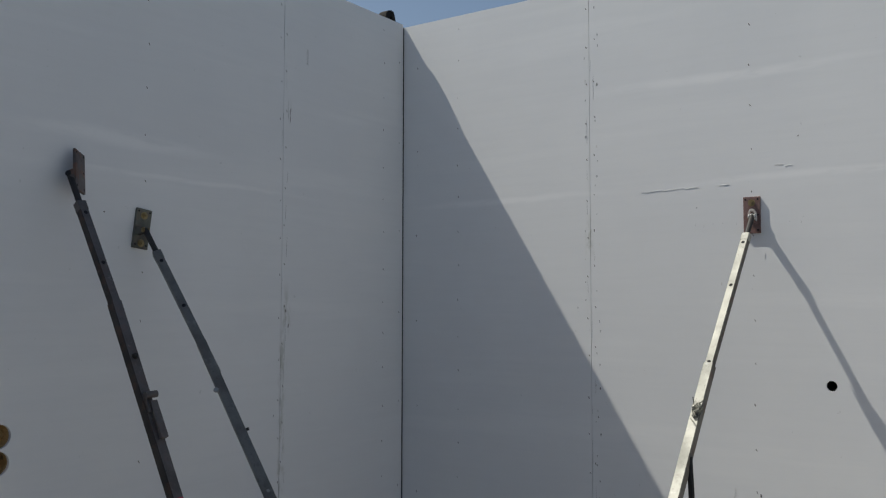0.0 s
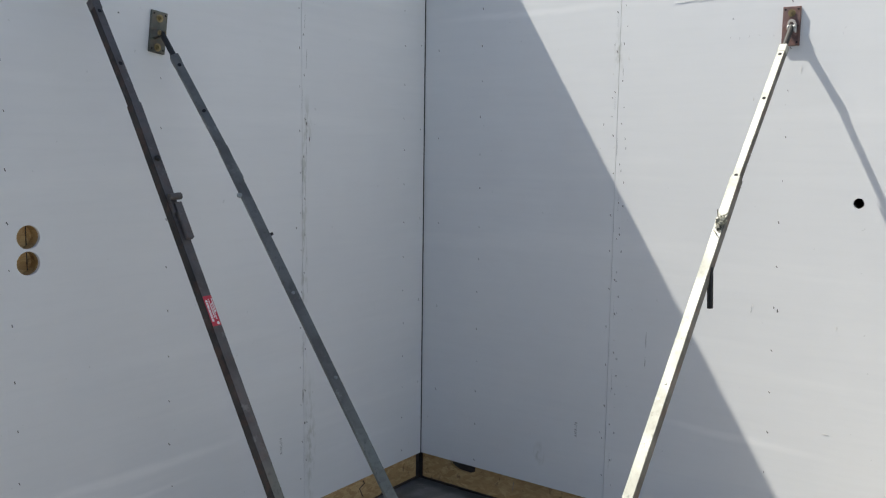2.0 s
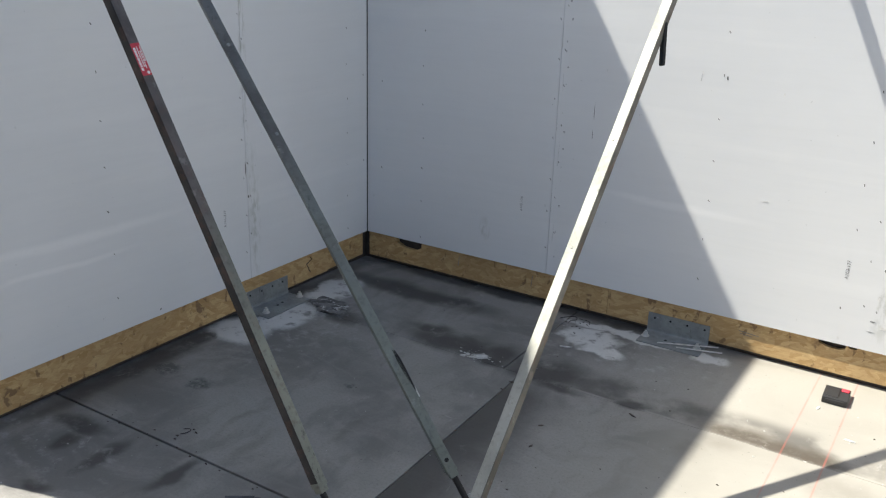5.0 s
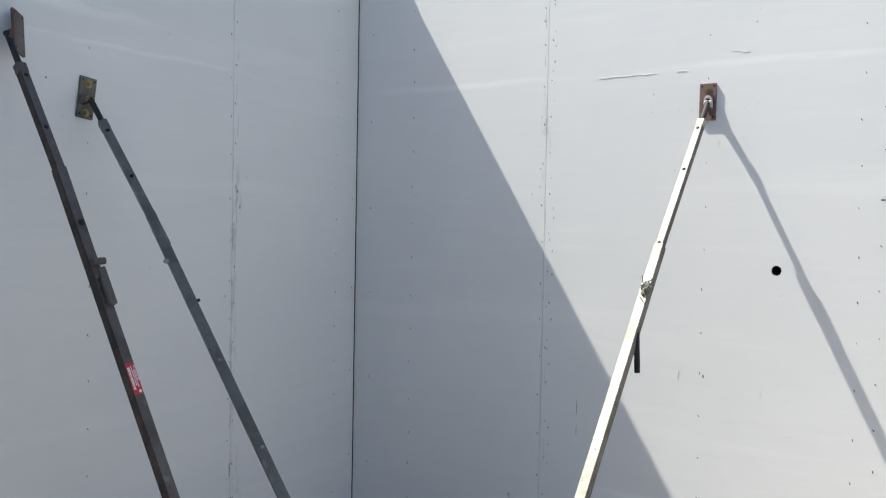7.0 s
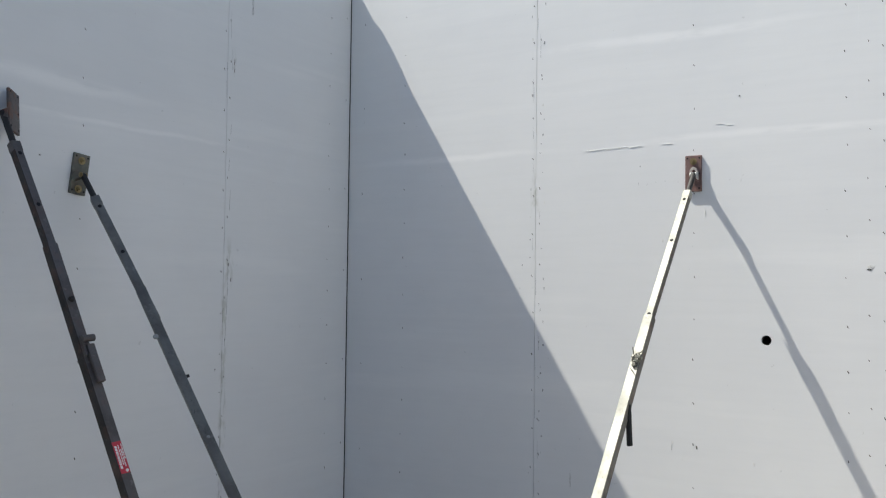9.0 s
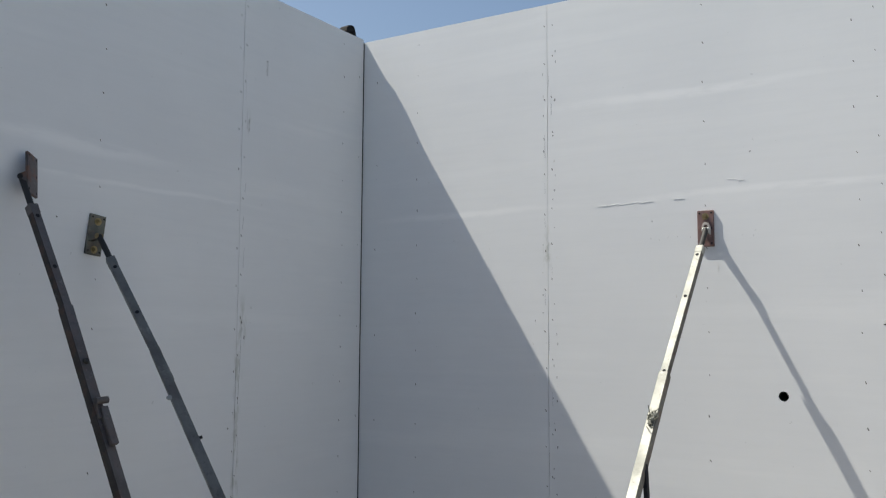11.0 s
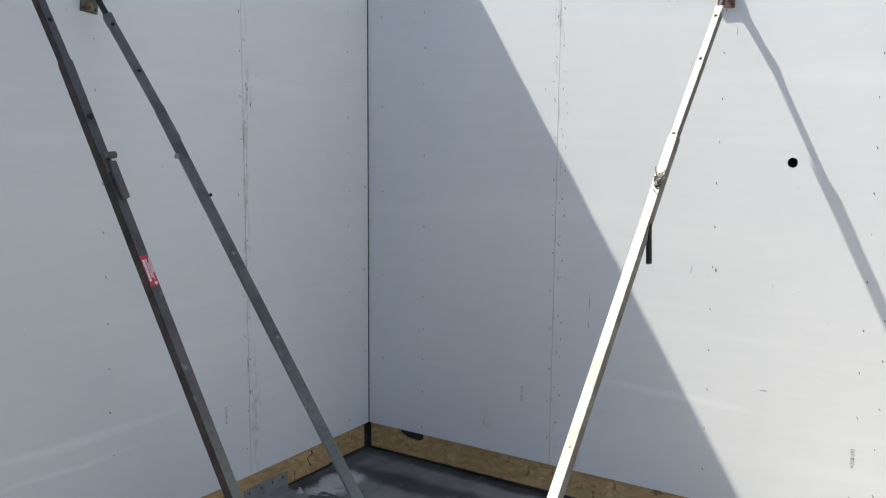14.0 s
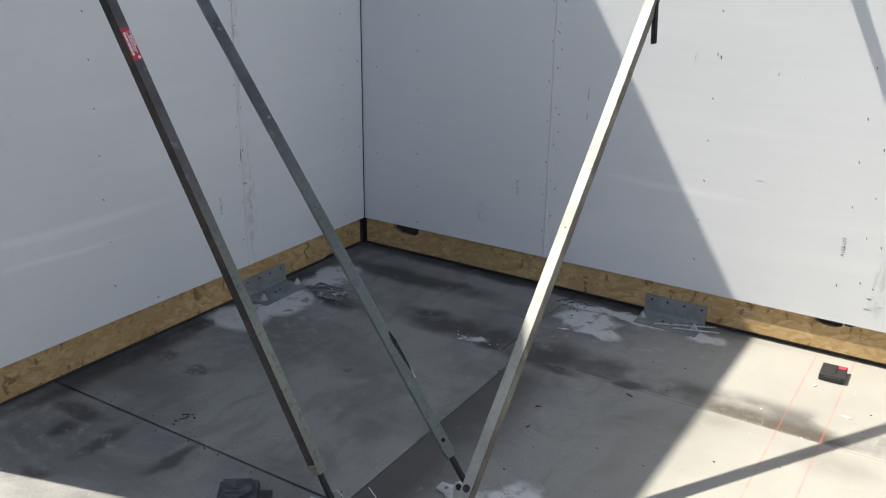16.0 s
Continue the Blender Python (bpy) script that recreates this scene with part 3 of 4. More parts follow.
def stamp(text, place, u, z, height, board):
    c = bpy.data.curves.new("stamp", "FONT")
    c.body, c.size, c.extrude, c.resolution_u = text, 1.0, 0.0, 2
    ob = bpy.data.objects.new("stamp_tmp", c)
    scene.collection.objects.link(ob)
    bpy.context.view_layer.update()
    me = bpy.data.meshes.new_from_object(ob.evaluated_get(bpy.context.evaluated_depsgraph_get()))
    bpy.data.objects.remove(ob)
    xs, ys = [v.co.x for v in me.vertices], [v.co.y for v in me.vertices]
    k = height / (max(xs) - min(xs))
    sign = 1 if place is north else -1
    for v in me.vertices:
        a, b = (v.co.x - min(xs)) * k, (v.co.y - min(ys)) * k
        v.co = place(u - sign * b, z + a, -0.0006)
    me.materials.clear()
    me.materials.append(INK)
    part("stamp", None, INK, board, "small grey printed panel code", shared=me)


stamp("A107-178", north, 0.842, 0.404, 0.066, boards_n[0])
stamp("A107-177", north, 2.158, 0.398, 0.071, boards_n[1])
stamp("A106-219", west, 0.918, 0.402, 0.070, boards_w[1])
stamp("A106-218", west, 0.655, 2.747, 0.065, boards_w[0])

rnd = random.Random(11)


def scar(place, u, z, w, h, board, material, seed):
    """A small spall or burr standing off the board face."""
    at = place(u, z, -0.0005)
    squash = (w, 0.0006, h) if place is north else (0.0006, w, h)
    part("spall", clump_bm(at, 1.0, squash, 0.9, seed, 1), material, board)


def torn_lip(place, u0, u1, z, rise, board, seed):
    """A strip of torn facing paper, fixed above and curling off the board below."""
    r = random.Random(seed)
    steps = max(3, int((u1 - u0) / 0.004))
    us = [u0 + (u1 - u0) * i / steps for i in range(steps + 1)]
    low = [(u, z + rise * (u - u0) - r.uniform(0.0, 0.0017)) for u in us]
    high = [(u, z + rise * (u - u0) + r.uniform(0.0002, 0.0008)) for u in reversed(us)]
    lift = lambda u, v: 0.0002 + max(0.0, z + 0.0012 + rise * (u - u0) - v) * 0.45
    bm = sheet_bm(low + high, [], 0.0006, lambda u, v, w: place(u, v, w - lift(u, v)))
    part("torn_paper", bm, CHIP, board)


def scratch(place, u, z, length, lean, board, material, width=0.0011):
    a, b = place(u, z, -0.0002), place(u + lean, z + length, -0.0002)
    part("scratch", rod_bm(a, b, width, 5, r2=width * 0.4), material, board)


for u0, u1, dz in ((1.195, 1.425, 0.0), (1.505, 1.552, 0.006), (1.745, 1.772, 0.062)):
    u = u0
    while u < u1 - 0.004:
        size = rnd.uniform(0.007, 0.026)
        torn_lip(north, u, min(u + size, u1), 2.195 + dz + 0.02 * (u - u0) + rnd.uniform(-0.0018, 0.0018), 0.02 + rnd.uniform(-0.06, 0.06), boards_n[1], u)
        u += size * rnd.uniform(0.75, 1.5)
# crinkled paper and plaster burrs beside the board joints
for i in range(46):
    z = 0.25 + 2.75 * i / 46 + rnd.uniform(-0.03, 0.03)
    scar(north, 0.974 + rnd.choice((0.026, 0.034, 0.040, -0.022)) + rnd.uniform(-0.004, 0.004), z, rnd.uniform(0.0015, 0.004), rnd.uniform(0.002, 0.007), boards_n[1], rnd.choice((CHIP, FAINT, FAINT, INK)), i * 1.7)
for i in range(16):
    z = 0.3 + 2.6 * i / 16 + rnd.uniform(-0.05, 0.05)
    scratch(north, 0.974 + rnd.choice((0.003, 0.018, -0.012)), z, rnd.uniform(0.03, 0.11), rnd.uniform(-0.003, 0.003), boards_n[1], FAINT, 0.0006)
for i in range(18):
    z = 0.3 + 2.65 * i / 18 + rnd.uniform(-0.04, 0.04)
    u = 0.795 + rnd.choice((0.002, 0.003, -0.016, -0.024))
    scratch(west, u, z, rnd.uniform(0.03, 0.12), rnd.uniform(-0.006, 0.006), board_at(boards_w, west, u), rnd.choice((FAINT, FAINT, INK)), rnd.uniform(0.0003, 0.0006))
for u, z, length, lean in ((0.772, 1.66, 0.10, 0.003), (0.776, 1.52, 0.13, -0.004), (0.781, 1.40, 0.11, -0.004), (0.768, 2.50, 0.08, 0.002), (0.797, 2.78, 0.20, 0.0), (0.797, 0.95, 0.25, 0.001), (1.545, 1.04, 0.03, 0.002)):
    place, boards = (north, boards_n) if u > 1.5 else (west, boards_w)
    scratch(place, u, z, length, lean, board_at(boards, place, u), FAINT, 0.0008)
for u, z, w, h, m in ((2.226, 1.731, 0.014, 0.008, CHIP), (2.222, 1.722, 0.008, 0.004, SCREW), (1.72, 2.262, 0.018, 0.0012, CHIP), (0.915, 1.735, 0.002, 0.005, FAINT), (1.67, 1.93, 0.003, 0.014, CHIP), (1.55, 1.07, 0.004, 0.007, CHIP),
                      (1.64, 1.06, 0.003, 0.008, SCREW), (1.845, 1.02, 0.003, 0.009, CHIP), (1.42, 2.12, 0.003, 0.004, FAINT), (1.83, 0.63, 0.014, 0.003, CHIP), (1.795, 2.36, 0.004, 0.004, SCREW), (2.16, 0.172, 0.005, 0.003, CHIP),
                      (1.51, 1.83, 0.003, 0.007, CHIP), (1.136, 0.87, 0.0012, 0.03, SCREW), (1.136, 0.78, 0.0012, 0.022, SCREW), (2.26, 0.22, 0.014, 0.003, FAINT), (2.262, 0.26, 0.010, 0.003, INK), (2.30, 0.24, 0.010, 0.006, CHIP), (2.27, 0.35, 0.006, 0.012, CHIP)):
    scar(north, u, z, w, h, board_at(boards_n, north, u), m, rnd.random() * 9)
for u in (1.414, 1.447, 1.482, 1.519, 1.569, 1.76, 1.80):
    scar(north, u, 2.052 + rnd.uniform(-0.005, 0.005), 0.0007, rnd.uniform(0.003, 0.006), boards_n[1], FAINT, u)
for u, z, w, h in ((0.770, 1.72, 0.003, 0.007), (0.755, 1.66, 0.003, 0.008), (0.758, 2.53, 0.002, 0.014), (0.757, 2.50, 0.002, 0.010), (0.80, 0.62, 0.002, 0.03), (0.79, 0.50, 0.004, 0.006), (0.83, 1.31, 0.003, 0.004), (1.27, 0.17, 0.004, 0.004), (1.60, 2.05, 0.004, 0.003)):
    scar(west, u, z, w, h, board_at(boards_w, west, u), SCREW, u * 7)


# ---- braces ----
def bolt(at, normal, r, h, material, parent, name="bolt"):
    n = Vector(normal).normalized()
    bm = join(rod_bm(at, Vector(at) + n * 0.002, r * 1.55, 16), rod_bm(Vector(at) + n * 0.002, Vector(at) + n * (0.002 + h), r, 6), rod_bm(Vector(at) + n * (0.002 + h), Vector(at) + n * (0.004 + h * 1.5), r * 0.5, 8))
    return part(name, bm, material, parent)


def tube_bm(f, z0, z1, w, wall_t=0.003):
    """A hollow square tube along z of the frame f."""
    bm = bmesh.new()
    rings = []
    for z, h in ((z0, w / 2), (z1, w / 2), (z1, w / 2 - wall_t), (z1 - 0.03, w / 2 - wall_t)):
        c = h * 0.86
        rings.append([bm.verts.new(f @ Vector((x, y, z))) for x, y in ((h, -c), (h, c), (c, h), (-c, h), (-h, c), (-h, -c), (-c, -h), (c, -h))])
    for a, b in zip(rings, rings[1:]):
        for i in range(8):
            bm.faces.new((a[i], a[(i + 1) % 8], b[(i + 1) % 8], b[i]))
    bm.faces.new(rings[0])
    bm.faces.new(rings[-1])
    return bm


def brace(label, foot, joint, pivot, roll, mats, plate, rod_len, foot_rod, holes, pins, outer=0.041, inner=0.033):
    """A telescopic wall brace. plate: the wall plate's frame (x across, y up, z off the wall)."""
    tube_mat, plate_mat, foot_mat, ear_mat, pin_mat = mats
    ob = empty("wall_brace", (foot[0], foot[1], 0), label, "brace", "wall braces")
    f, low = along(foot, joint, roll)
    g, high = along(joint, pivot, roll)
    start = 0.10 if foot_rod else -0.03
    outer_tube = part("outer_tube", tube_bm(f, start, low, outer), tube_mat, ob)
    inner_tube = part("inner_tube", tube_bm(g, -0.12, high - rod_len, inner), tube_mat, ob)
    part("collar", tube_bm(g, high - rod_len - 0.027, high - rod_len + 0.004, inner + 0.0022), tube_mat, inner_tube)
    part("top_rod", rod_bm(g @ Vector((0, 0, high - rod_len - 0.03)), pivot, 0.0095, 12), ROD, ob)
    if foot_rod:
        part("bottom_rod", rod_bm(foot, f @ Vector((0, 0, start + 0.02)), 0.009, 12), ROD, ob)
        part("bottom_collar", tube_bm(f, start - 0.003, start + 0.010, outer + 0.002), tube_mat, outer_tube)
    # black discs on the tube face imitate the shade of pin holes
    for s in holes:
        fr, w, z = (f, outer, s) if s < low else (g, inner, s - low)
        part("pin_hole_shade", rod_bm(fr @ Vector((w / 2 - 0.004, 0, z)), fr @ Vector((w / 2 + 0.0006, 0, z)), 0.0062, 12), DARK, outer_tube if s < low else inner_tube)
    for s in pins:
        part("locking_pin", join(rod_bm(f @ Vector((-outer / 2 - 0.010, 0, s)), f @ Vector((outer / 2 + 0.008, 0, s)), 0.0065, 10), rod_bm(f @ Vector((outer / 2 + 0.004, 0, s)), f @ Vector((outer / 2 + 0.012, 0, s)), 0.0095, 10, r2=0.006)), ROD, outer_tube)
    # wall plate with bolts and clevis
    p = plate
    pl = part("wall_plate", box_bm((-0.0305, -0.068, 0.0), (0.0305, 0.068, 0.009), 0.0012, p), plate_mat, ob)
    # no bores here: black discs give the plate its hole shade
    for x, y in ((-0.022, 0.058), (0.022, 0.058), (0.022, -0.056), (-0.022, -0.056), (0.022, 0.0)):
        part("plate_hole_shade", rod_bm(p @ Vector((x, y, 0.004)), p @ Vector((x, y, 0.0096)), 0.0036, 8), DARK, pl)
    for y in {PLATE_RED: (0.045,), PLATE_RUST: ()}.get(plate_mat, (0.045, -0.05)):
        bolt(p @ Vector((0.0, y, 0.009)), p.to_3x3() @ Vector((0, 0, 1)), 0.0085, 0.006, BRASS if pin_mat is BOLT else pin_mat, pl)
    pv = Vector(pivot)
    across = (p.to_3x3() @ Vector((1, 0, 0))).normalized()
    inv = p.inverted() @ pv
    for s in (-0.0065, 0.0065):
        ear = sheet_bm([(-0.016, 0.008), (0.014, 0.008), (0.009, inv.z - 0.004), (0, inv.z + 0.006), (-0.009, inv.z - 0.004)], [], 0.004, lambda u, v, w: p @ Vector((inv.x + s + w - 0.0025, inv.y + u, v)))
        part("clevis_ear", ear, ear_mat, pl)
    bolt(pv + across * 0.0085, across, 0.006, 0.002, pin_mat, pl, "clevis_bolt")
    bolt(pv - across * 0.0085, -across, 0.006, 0.002, pin_mat, pl, "clevis_bolt")
    # foot: base plate and ears
    ft = Vector(foot)
    d = Vector((joint[0] - foot[0], joint[1] - foot[1], 0)).normalized()
    fm = Matrix.Translation((ft.x, ft.y, 0)) @ pose(0, 0, 0, 0, 0, math.degrees(math.atan2(d.y, d.x)))
    base = part("foot_plate", sheet_bm([(-0.05, -0.035), (0.04, -0.035), (0.055, -0.02), (0.085, -0.016), (0.085, 0.016), (0.055, 0.02), (0.04, 0.035), (-0.05, 0.035)], [circle(0.06, 0, 0.007, 12)], 0.007, lambda u, v, w: fm @ Vector((u, v, w + 0.001))), foot_mat, ob)
    for s in (-0.0255, 0.0255):
        ear = sheet_bm([(-0.022, 0.007), (0.022, 0.007), (0.016, ft.z + 0.006), (0, ft.z + 0.016), (-0.016, ft.z + 0.006)], [], 0.005, lambda u, v, w: fm @ Vector((u, s + w - 0.0025, v)))
        part("foot_ear", ear, foot_mat, base)
    side = fm.to_3x3() @ Vector((0, 1, 0))
    bolt(ft + side * 0.029, side, 0.0062, 0.005, ROD, base, "foot_bolt")
    bolt(ft - side * 0.029, -side, 0.0062, 0.005, ROD, base, "foot_bolt")
    return ob, outer_tube, f, low


# plate frames: x across, y up, z off the wall
PLATE_N = Matrix.Translation((1.6285, -0.0005, 2.0805)) @ Matrix(((1, 0, 0), (0, 0, -1), (0, 1, 0))).to_4x4()
WALL_W = Matrix(((0, 0, 1), (1, 0, 0), (0, 1, 0))).to_4x4()
PLATE_B = Matrix.Translation((0.0005, -1.459, 2.004)) @ WALL_W @ pose(0, 0, 0, 0, 0, -7)
SIGHT = Vector((-0.82, 0.555, 0.13)).normalized()
ACROSS = SIGHT.cross(Vector((0, 0, 1))).normalized()
UPWARD = ACROSS.cross(SIGHT)
edge_x = (ACROSS * 0.44 - UPWARD * 0.36 + SIGHT * 0.82).normalized()
edge_y = (UPWARD * 0.905 - ACROSS * 0.05 + SIGHT * 0.42)
edge_y = (edge_y - edge_x * edge_y.dot(edge_x)).normalized()
PLATE_A = Matrix.Translation((0.039, -1.723, 2.163)) @ Matrix((edge_x, edge_y, edge_x.cross(edge_y))).transposed().to_4x4()

# brace on the north wall
RB = ((1.583, -1.7165, 0.060), (1.613, -0.469, 1.555), (1.640, -0.047, 2.072))
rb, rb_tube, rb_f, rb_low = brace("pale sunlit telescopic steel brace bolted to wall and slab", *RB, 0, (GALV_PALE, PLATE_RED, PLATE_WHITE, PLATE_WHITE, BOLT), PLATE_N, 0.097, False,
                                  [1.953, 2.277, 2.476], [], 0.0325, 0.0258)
yoke = sheet_bm([(-0.019, -0.016), (-0.012, -0.016), (-0.010, 0.004), (-0.005, 0.012), (0.005, 0.012), (0.010, 0.004), (0.012, -0.016), (0.019, -0.016), (0.018, 0.006), (0.011, 0.020), (0.0, 0.024), (-0.011, 0.020), (-0.018, 0.006)], [], 0.010,
                lambda u, v, w: PLATE_N @ Vector((u * 0.85 + 0.003, v * 0.9 + 0.002, w + 0.009)))
part("clevis_yoke", yoke, CLEVIS, [c for c in rb.children if c.name.startswith("wall_plate")][0], "worn white clevis yoke")
for s in (0.412, 0.859, 1.198):
    part("weld_stud", rod_bm(rb_f @ Vector((0.015, 0, s)), rb_f @ Vector((0.0180, 0, s)), 0.005, 10, r2=0.003), GALV_PALE, rb_tube)
part("foot_bolt_head", rod_bm(rb_f @ Vector((0.0155, 0, 0.123)), rb_f @ Vector((0.0185, 0, 0.123)), 0.0100, 16), ROD, rb_tube)
for ob in [rb_tube] + [c for c in rb.children if c.name.startswith("inner_tube")]:      # its east side is coloured darker to stand for its shade
    ob.data.materials.append(SIDE_SHADE_DULL)
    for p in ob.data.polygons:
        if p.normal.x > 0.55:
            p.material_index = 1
lever = box_bm((-0.010, -0.006, 0), (0.010, 0.006, 0.125), 0.0025, along((1.634, -0.718, 1.174), (1.618, -0.688, 1.297), 20)[0])
part("lever", lever, ROD, rb_tube, "dark folded locking lever")
knot = [clump_bm(rb_f @ Vector((0.021, 0.004, 1.771 - 0.01 * i)), 0.011 - 0.001 * i, (1.1, 1.1, 1.0), 1.3, 20 + i, 2) for i in range(4)]
rnd = random.Random(3)
for i in range(12):
    a = rb_f @ Vector((0.020, rnd.uniform(-0.01, 0.015), 1.749 + rnd.uniform(-0.02, 0.04)))
    knot.append(rod_bm(a, a + Vector((rnd.uniform(-0.02, 0.02), rnd.uniform(-0.02, 0.0), rnd.uniform(-0.02, 0.03))), 0.0018, 5))
part("tape_knot", join(*knot), TAPE, rb_tube, "torn grey tape tied in a knot")

# the two braces on the west wall
HL = 0.0318 / 2
LB1 = ((1.221, -1.742, 0.040), (0.281, -1.748, 1.754), (0.052, -1.758, 2.150))
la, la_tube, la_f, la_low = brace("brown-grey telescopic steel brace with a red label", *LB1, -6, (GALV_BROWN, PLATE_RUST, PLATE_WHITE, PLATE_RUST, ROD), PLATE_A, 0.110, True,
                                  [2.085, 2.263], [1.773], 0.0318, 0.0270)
for ob in [la_tube] + [c for c in la.children if c.name.startswith("inner_tube")]:      # the south side of its tubes gets its shade as darker brown
    ob.data.materials.append(SIDE_SHADE_BROWN)
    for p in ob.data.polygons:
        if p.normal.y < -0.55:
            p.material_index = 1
lever = box_bm((HL + 0.001, -0.004, 1.518), (HL + 0.017, 0.018, 1.630), 0.003, la_f, 2)
hinge = join(rod_bm(la_f @ Vector((HL + 0.012, -0.012, 1.648)), la_f @ Vector((HL + 0.012, 0.024, 1.648)), 0.010, 12), box_bm((HL - 0.001, -0.012, 1.600), (HL + 0.010, -0.005, 1.655), 0.001, la_f))
part("lever", join(lever, hinge), GALV_BROWN, la_tube, "folded steel locking lever")
HW = 0.0318 / 2
label = part("label", box_bm((HW, -0.0132, 1.262), (HW + 0.0008, 0.0132, 1.350), 0, la_f), RED, la_tube, "red paper label with white print")
for y, z0, z1, w in ((-0.007, 1.275, 1.338, 0.0032), (0.001, 1.285, 1.340, 0.0014), (0.006, 1.280, 1.330, 0.0014), (0.0105, 1.300, 1.342, 0.0014)):
    z = z0
    rnd = random.Random(int(y * 1e4))
    while z < z1:
        step = rnd.uniform(0.004, 0.010)
        part("print_bar", box_bm((HW + 0.0008, y - w, z), (HW + 0.0013, y + w, min(z + step * 0.8, z1)), 0, la_f), WHITE, label)
        z += step
part("print_mark", rod_bm(la_f @ Vector((HW + 0.0006, 0.006, 1.269)), la_f @ Vector((HW + 0.0014, 0.006, 1.269)), 0.0045, 8), WHITE, label)

HB = 0.0295 / 2
LB2 = ((1.483, -1.486, 0.050), (0.330, -1.468, 1.630), (0.052, -1.478, 1.996))
lb, lb_tube, lb_f, lb_low = brace("green-grey telescopic steel brace with scraped galvanising", *LB2, -36, (GALV_DARK, PLATE_GREEN, PLATE_WHITE, PLATE_GREEN, BRASS), PLATE_B, 0.100, True,
                                  [0.132, 2.094, 2.277], [], 0.0295, 0.0260)
for s, x, y, r in ((1.782, 0.0, -0.018, 0.009), (1.43, 0.012, 0.0, 0.006), (1.146, 0.0, 0.004, 0.006)):
    part("weld_stud", rod_bm(lb_f @ Vector((HB - 0.002, y, s)), lb_f @ Vector((HB + 0.004, y, s)), r, 10, r2=r * 0.7), GALV_ANGLE, lb_tube)
part("side_stud", rod_bm(lb_f @ Vector((0.0, HB, 1.632)), lb_f @ Vector((0.0, HB + 0.010, 1.632)), 0.005, 8), ROD, lb_tube)
handle = sheet_bm([(0.335, 0.0), (0.345, 0.003), (0.385, 0.004), (0.435, 0.0045), (0.462, 0.001), (0.466, -0.006), (0.430, -0.008), (0.380, -0.005)], [], 0.006, lambda u, v, w: lb_f @ Vector((HB - 0.006 + w, HB - 0.001 + v, u)))
part("lever", handle, ROD, lb_tube, "dark folded locking lever")
part("lever_tip", rod_bm(lb_f @ Vector((HB - 0.003, HB + 0.001, 0.318)), lb_f @ Vector((HB - 0.003, HB + 0.002, 0.350)), 0.0020, 8), BOLT, lb_tube)


# ---- hold-down angles ----
def angle(label, place, u0, u1, up, out, bolts, holes_u):
    ob = empty("angle_bracket", place(u0, 0, 0) + Vector((0, 0, 0.0)), label, "bracket", "hold-down brackets")
    prof = [(0.0125, up), (0.0085, up), (0.0085, 0.014), (0.006, 0.0075), (0.0, 0.0052), (-out, 0.0052), (-out, 0.0012), (0.006, 0.0012), (0.011, 0.005), (0.0125, 0.012)]
    bm = bmesh.new()
    ends = [[bm.verts.new(place(u, z, w)) for w, z in prof] for u in (u0, u1)]
    n = len(prof)
    for i in range(n):
        bm.faces.new((ends[0][i], ends[0][(i + 1) % n], ends[1][(i + 1) % n], ends[1][i]))
    for e in ends:
        bm.faces.new(e)
    body = part("angle", bm, GALV_ANGLE, ob)
    # nail holes and slots are black discs, their shade painted on
    for u in holes_u:
        part("nail_hole_shade", rod_bm(place(u, up - 0.020, 0.0090), place(u, up - 0.020, 0.0080), 0.0045, 10), DARK, body)
    for du in (0.10, 0.135):
        part("slot", rod_bm(place(u0 + du, 0.0045, -0.035 - du * 0.15), place(u0 + du, 0.0056, -0.035 - du * 0.15), 0.006, 10), DARK, body)
    for u, w in bolts:
        bolt(place(u, 0.005, w), (0, 0, 1), 0.0105, 0.013, BOLT, body, "anchor_bolt")
    return ob


angle("galvanised steel angle bolted to the slab, rods lying on it", north, 1.446, 1.700, 0.085, 0.115, [(1.462, -0.052), (1.675, -0.052)], (1.475, 1.54, 1.61, 1.68))
angle("galvanised steel angle bolted to the slab, dusted with plaster", west, 0.568, 0.828, 0.085, 0.12, [(0.575, -0.066), (0.790, -0.070)], (0.60, 0.665, 0.73, 0.80))
for a, b in (((1.528, -0.098, 0.010), (1.748, -0.012, 0.016)), ((1.605, -0.096, 0.010), (1.775, -0.055, 0.016))):
    tagged(part("steel_rod", rod_bm(a, b, 0.0028, 8), BOLT), "thin bright steel rod lying on the angle bracket", "rod", "loose rods")


# ---- loose things ----
def battery():
    ob = empty("battery_pack", (2.21, -0.16, 0), "black tool battery with a red latch on the sunlit slab", "battery")
    m = Matrix.Translation((2.209, -0.158, 0)) @ pose(0, 0, 0, 0, 0, 2)
    part("case", box_bm((-0.042, -0.046, 0.001), (0.042, 0.056, 0.025), 0.004, m, 2), BLACK, ob)
    part("rail", box_bm((-0.033, -0.034, 0.0245), (0.010, 0.048, 0.028), 0.002, m), BLACK, ob)
    part("latch", box_bm((0.013, 0.022, 0.0245), (0.039, 0.044, 0.030), 0.002, m), RED, ob, "red plastic latch")
    part("rib", box_bm((-0.030, -0.048, 0.008), (0.030, -0.045, 0.020), 0.001, m), BLACK, ob)


battery()


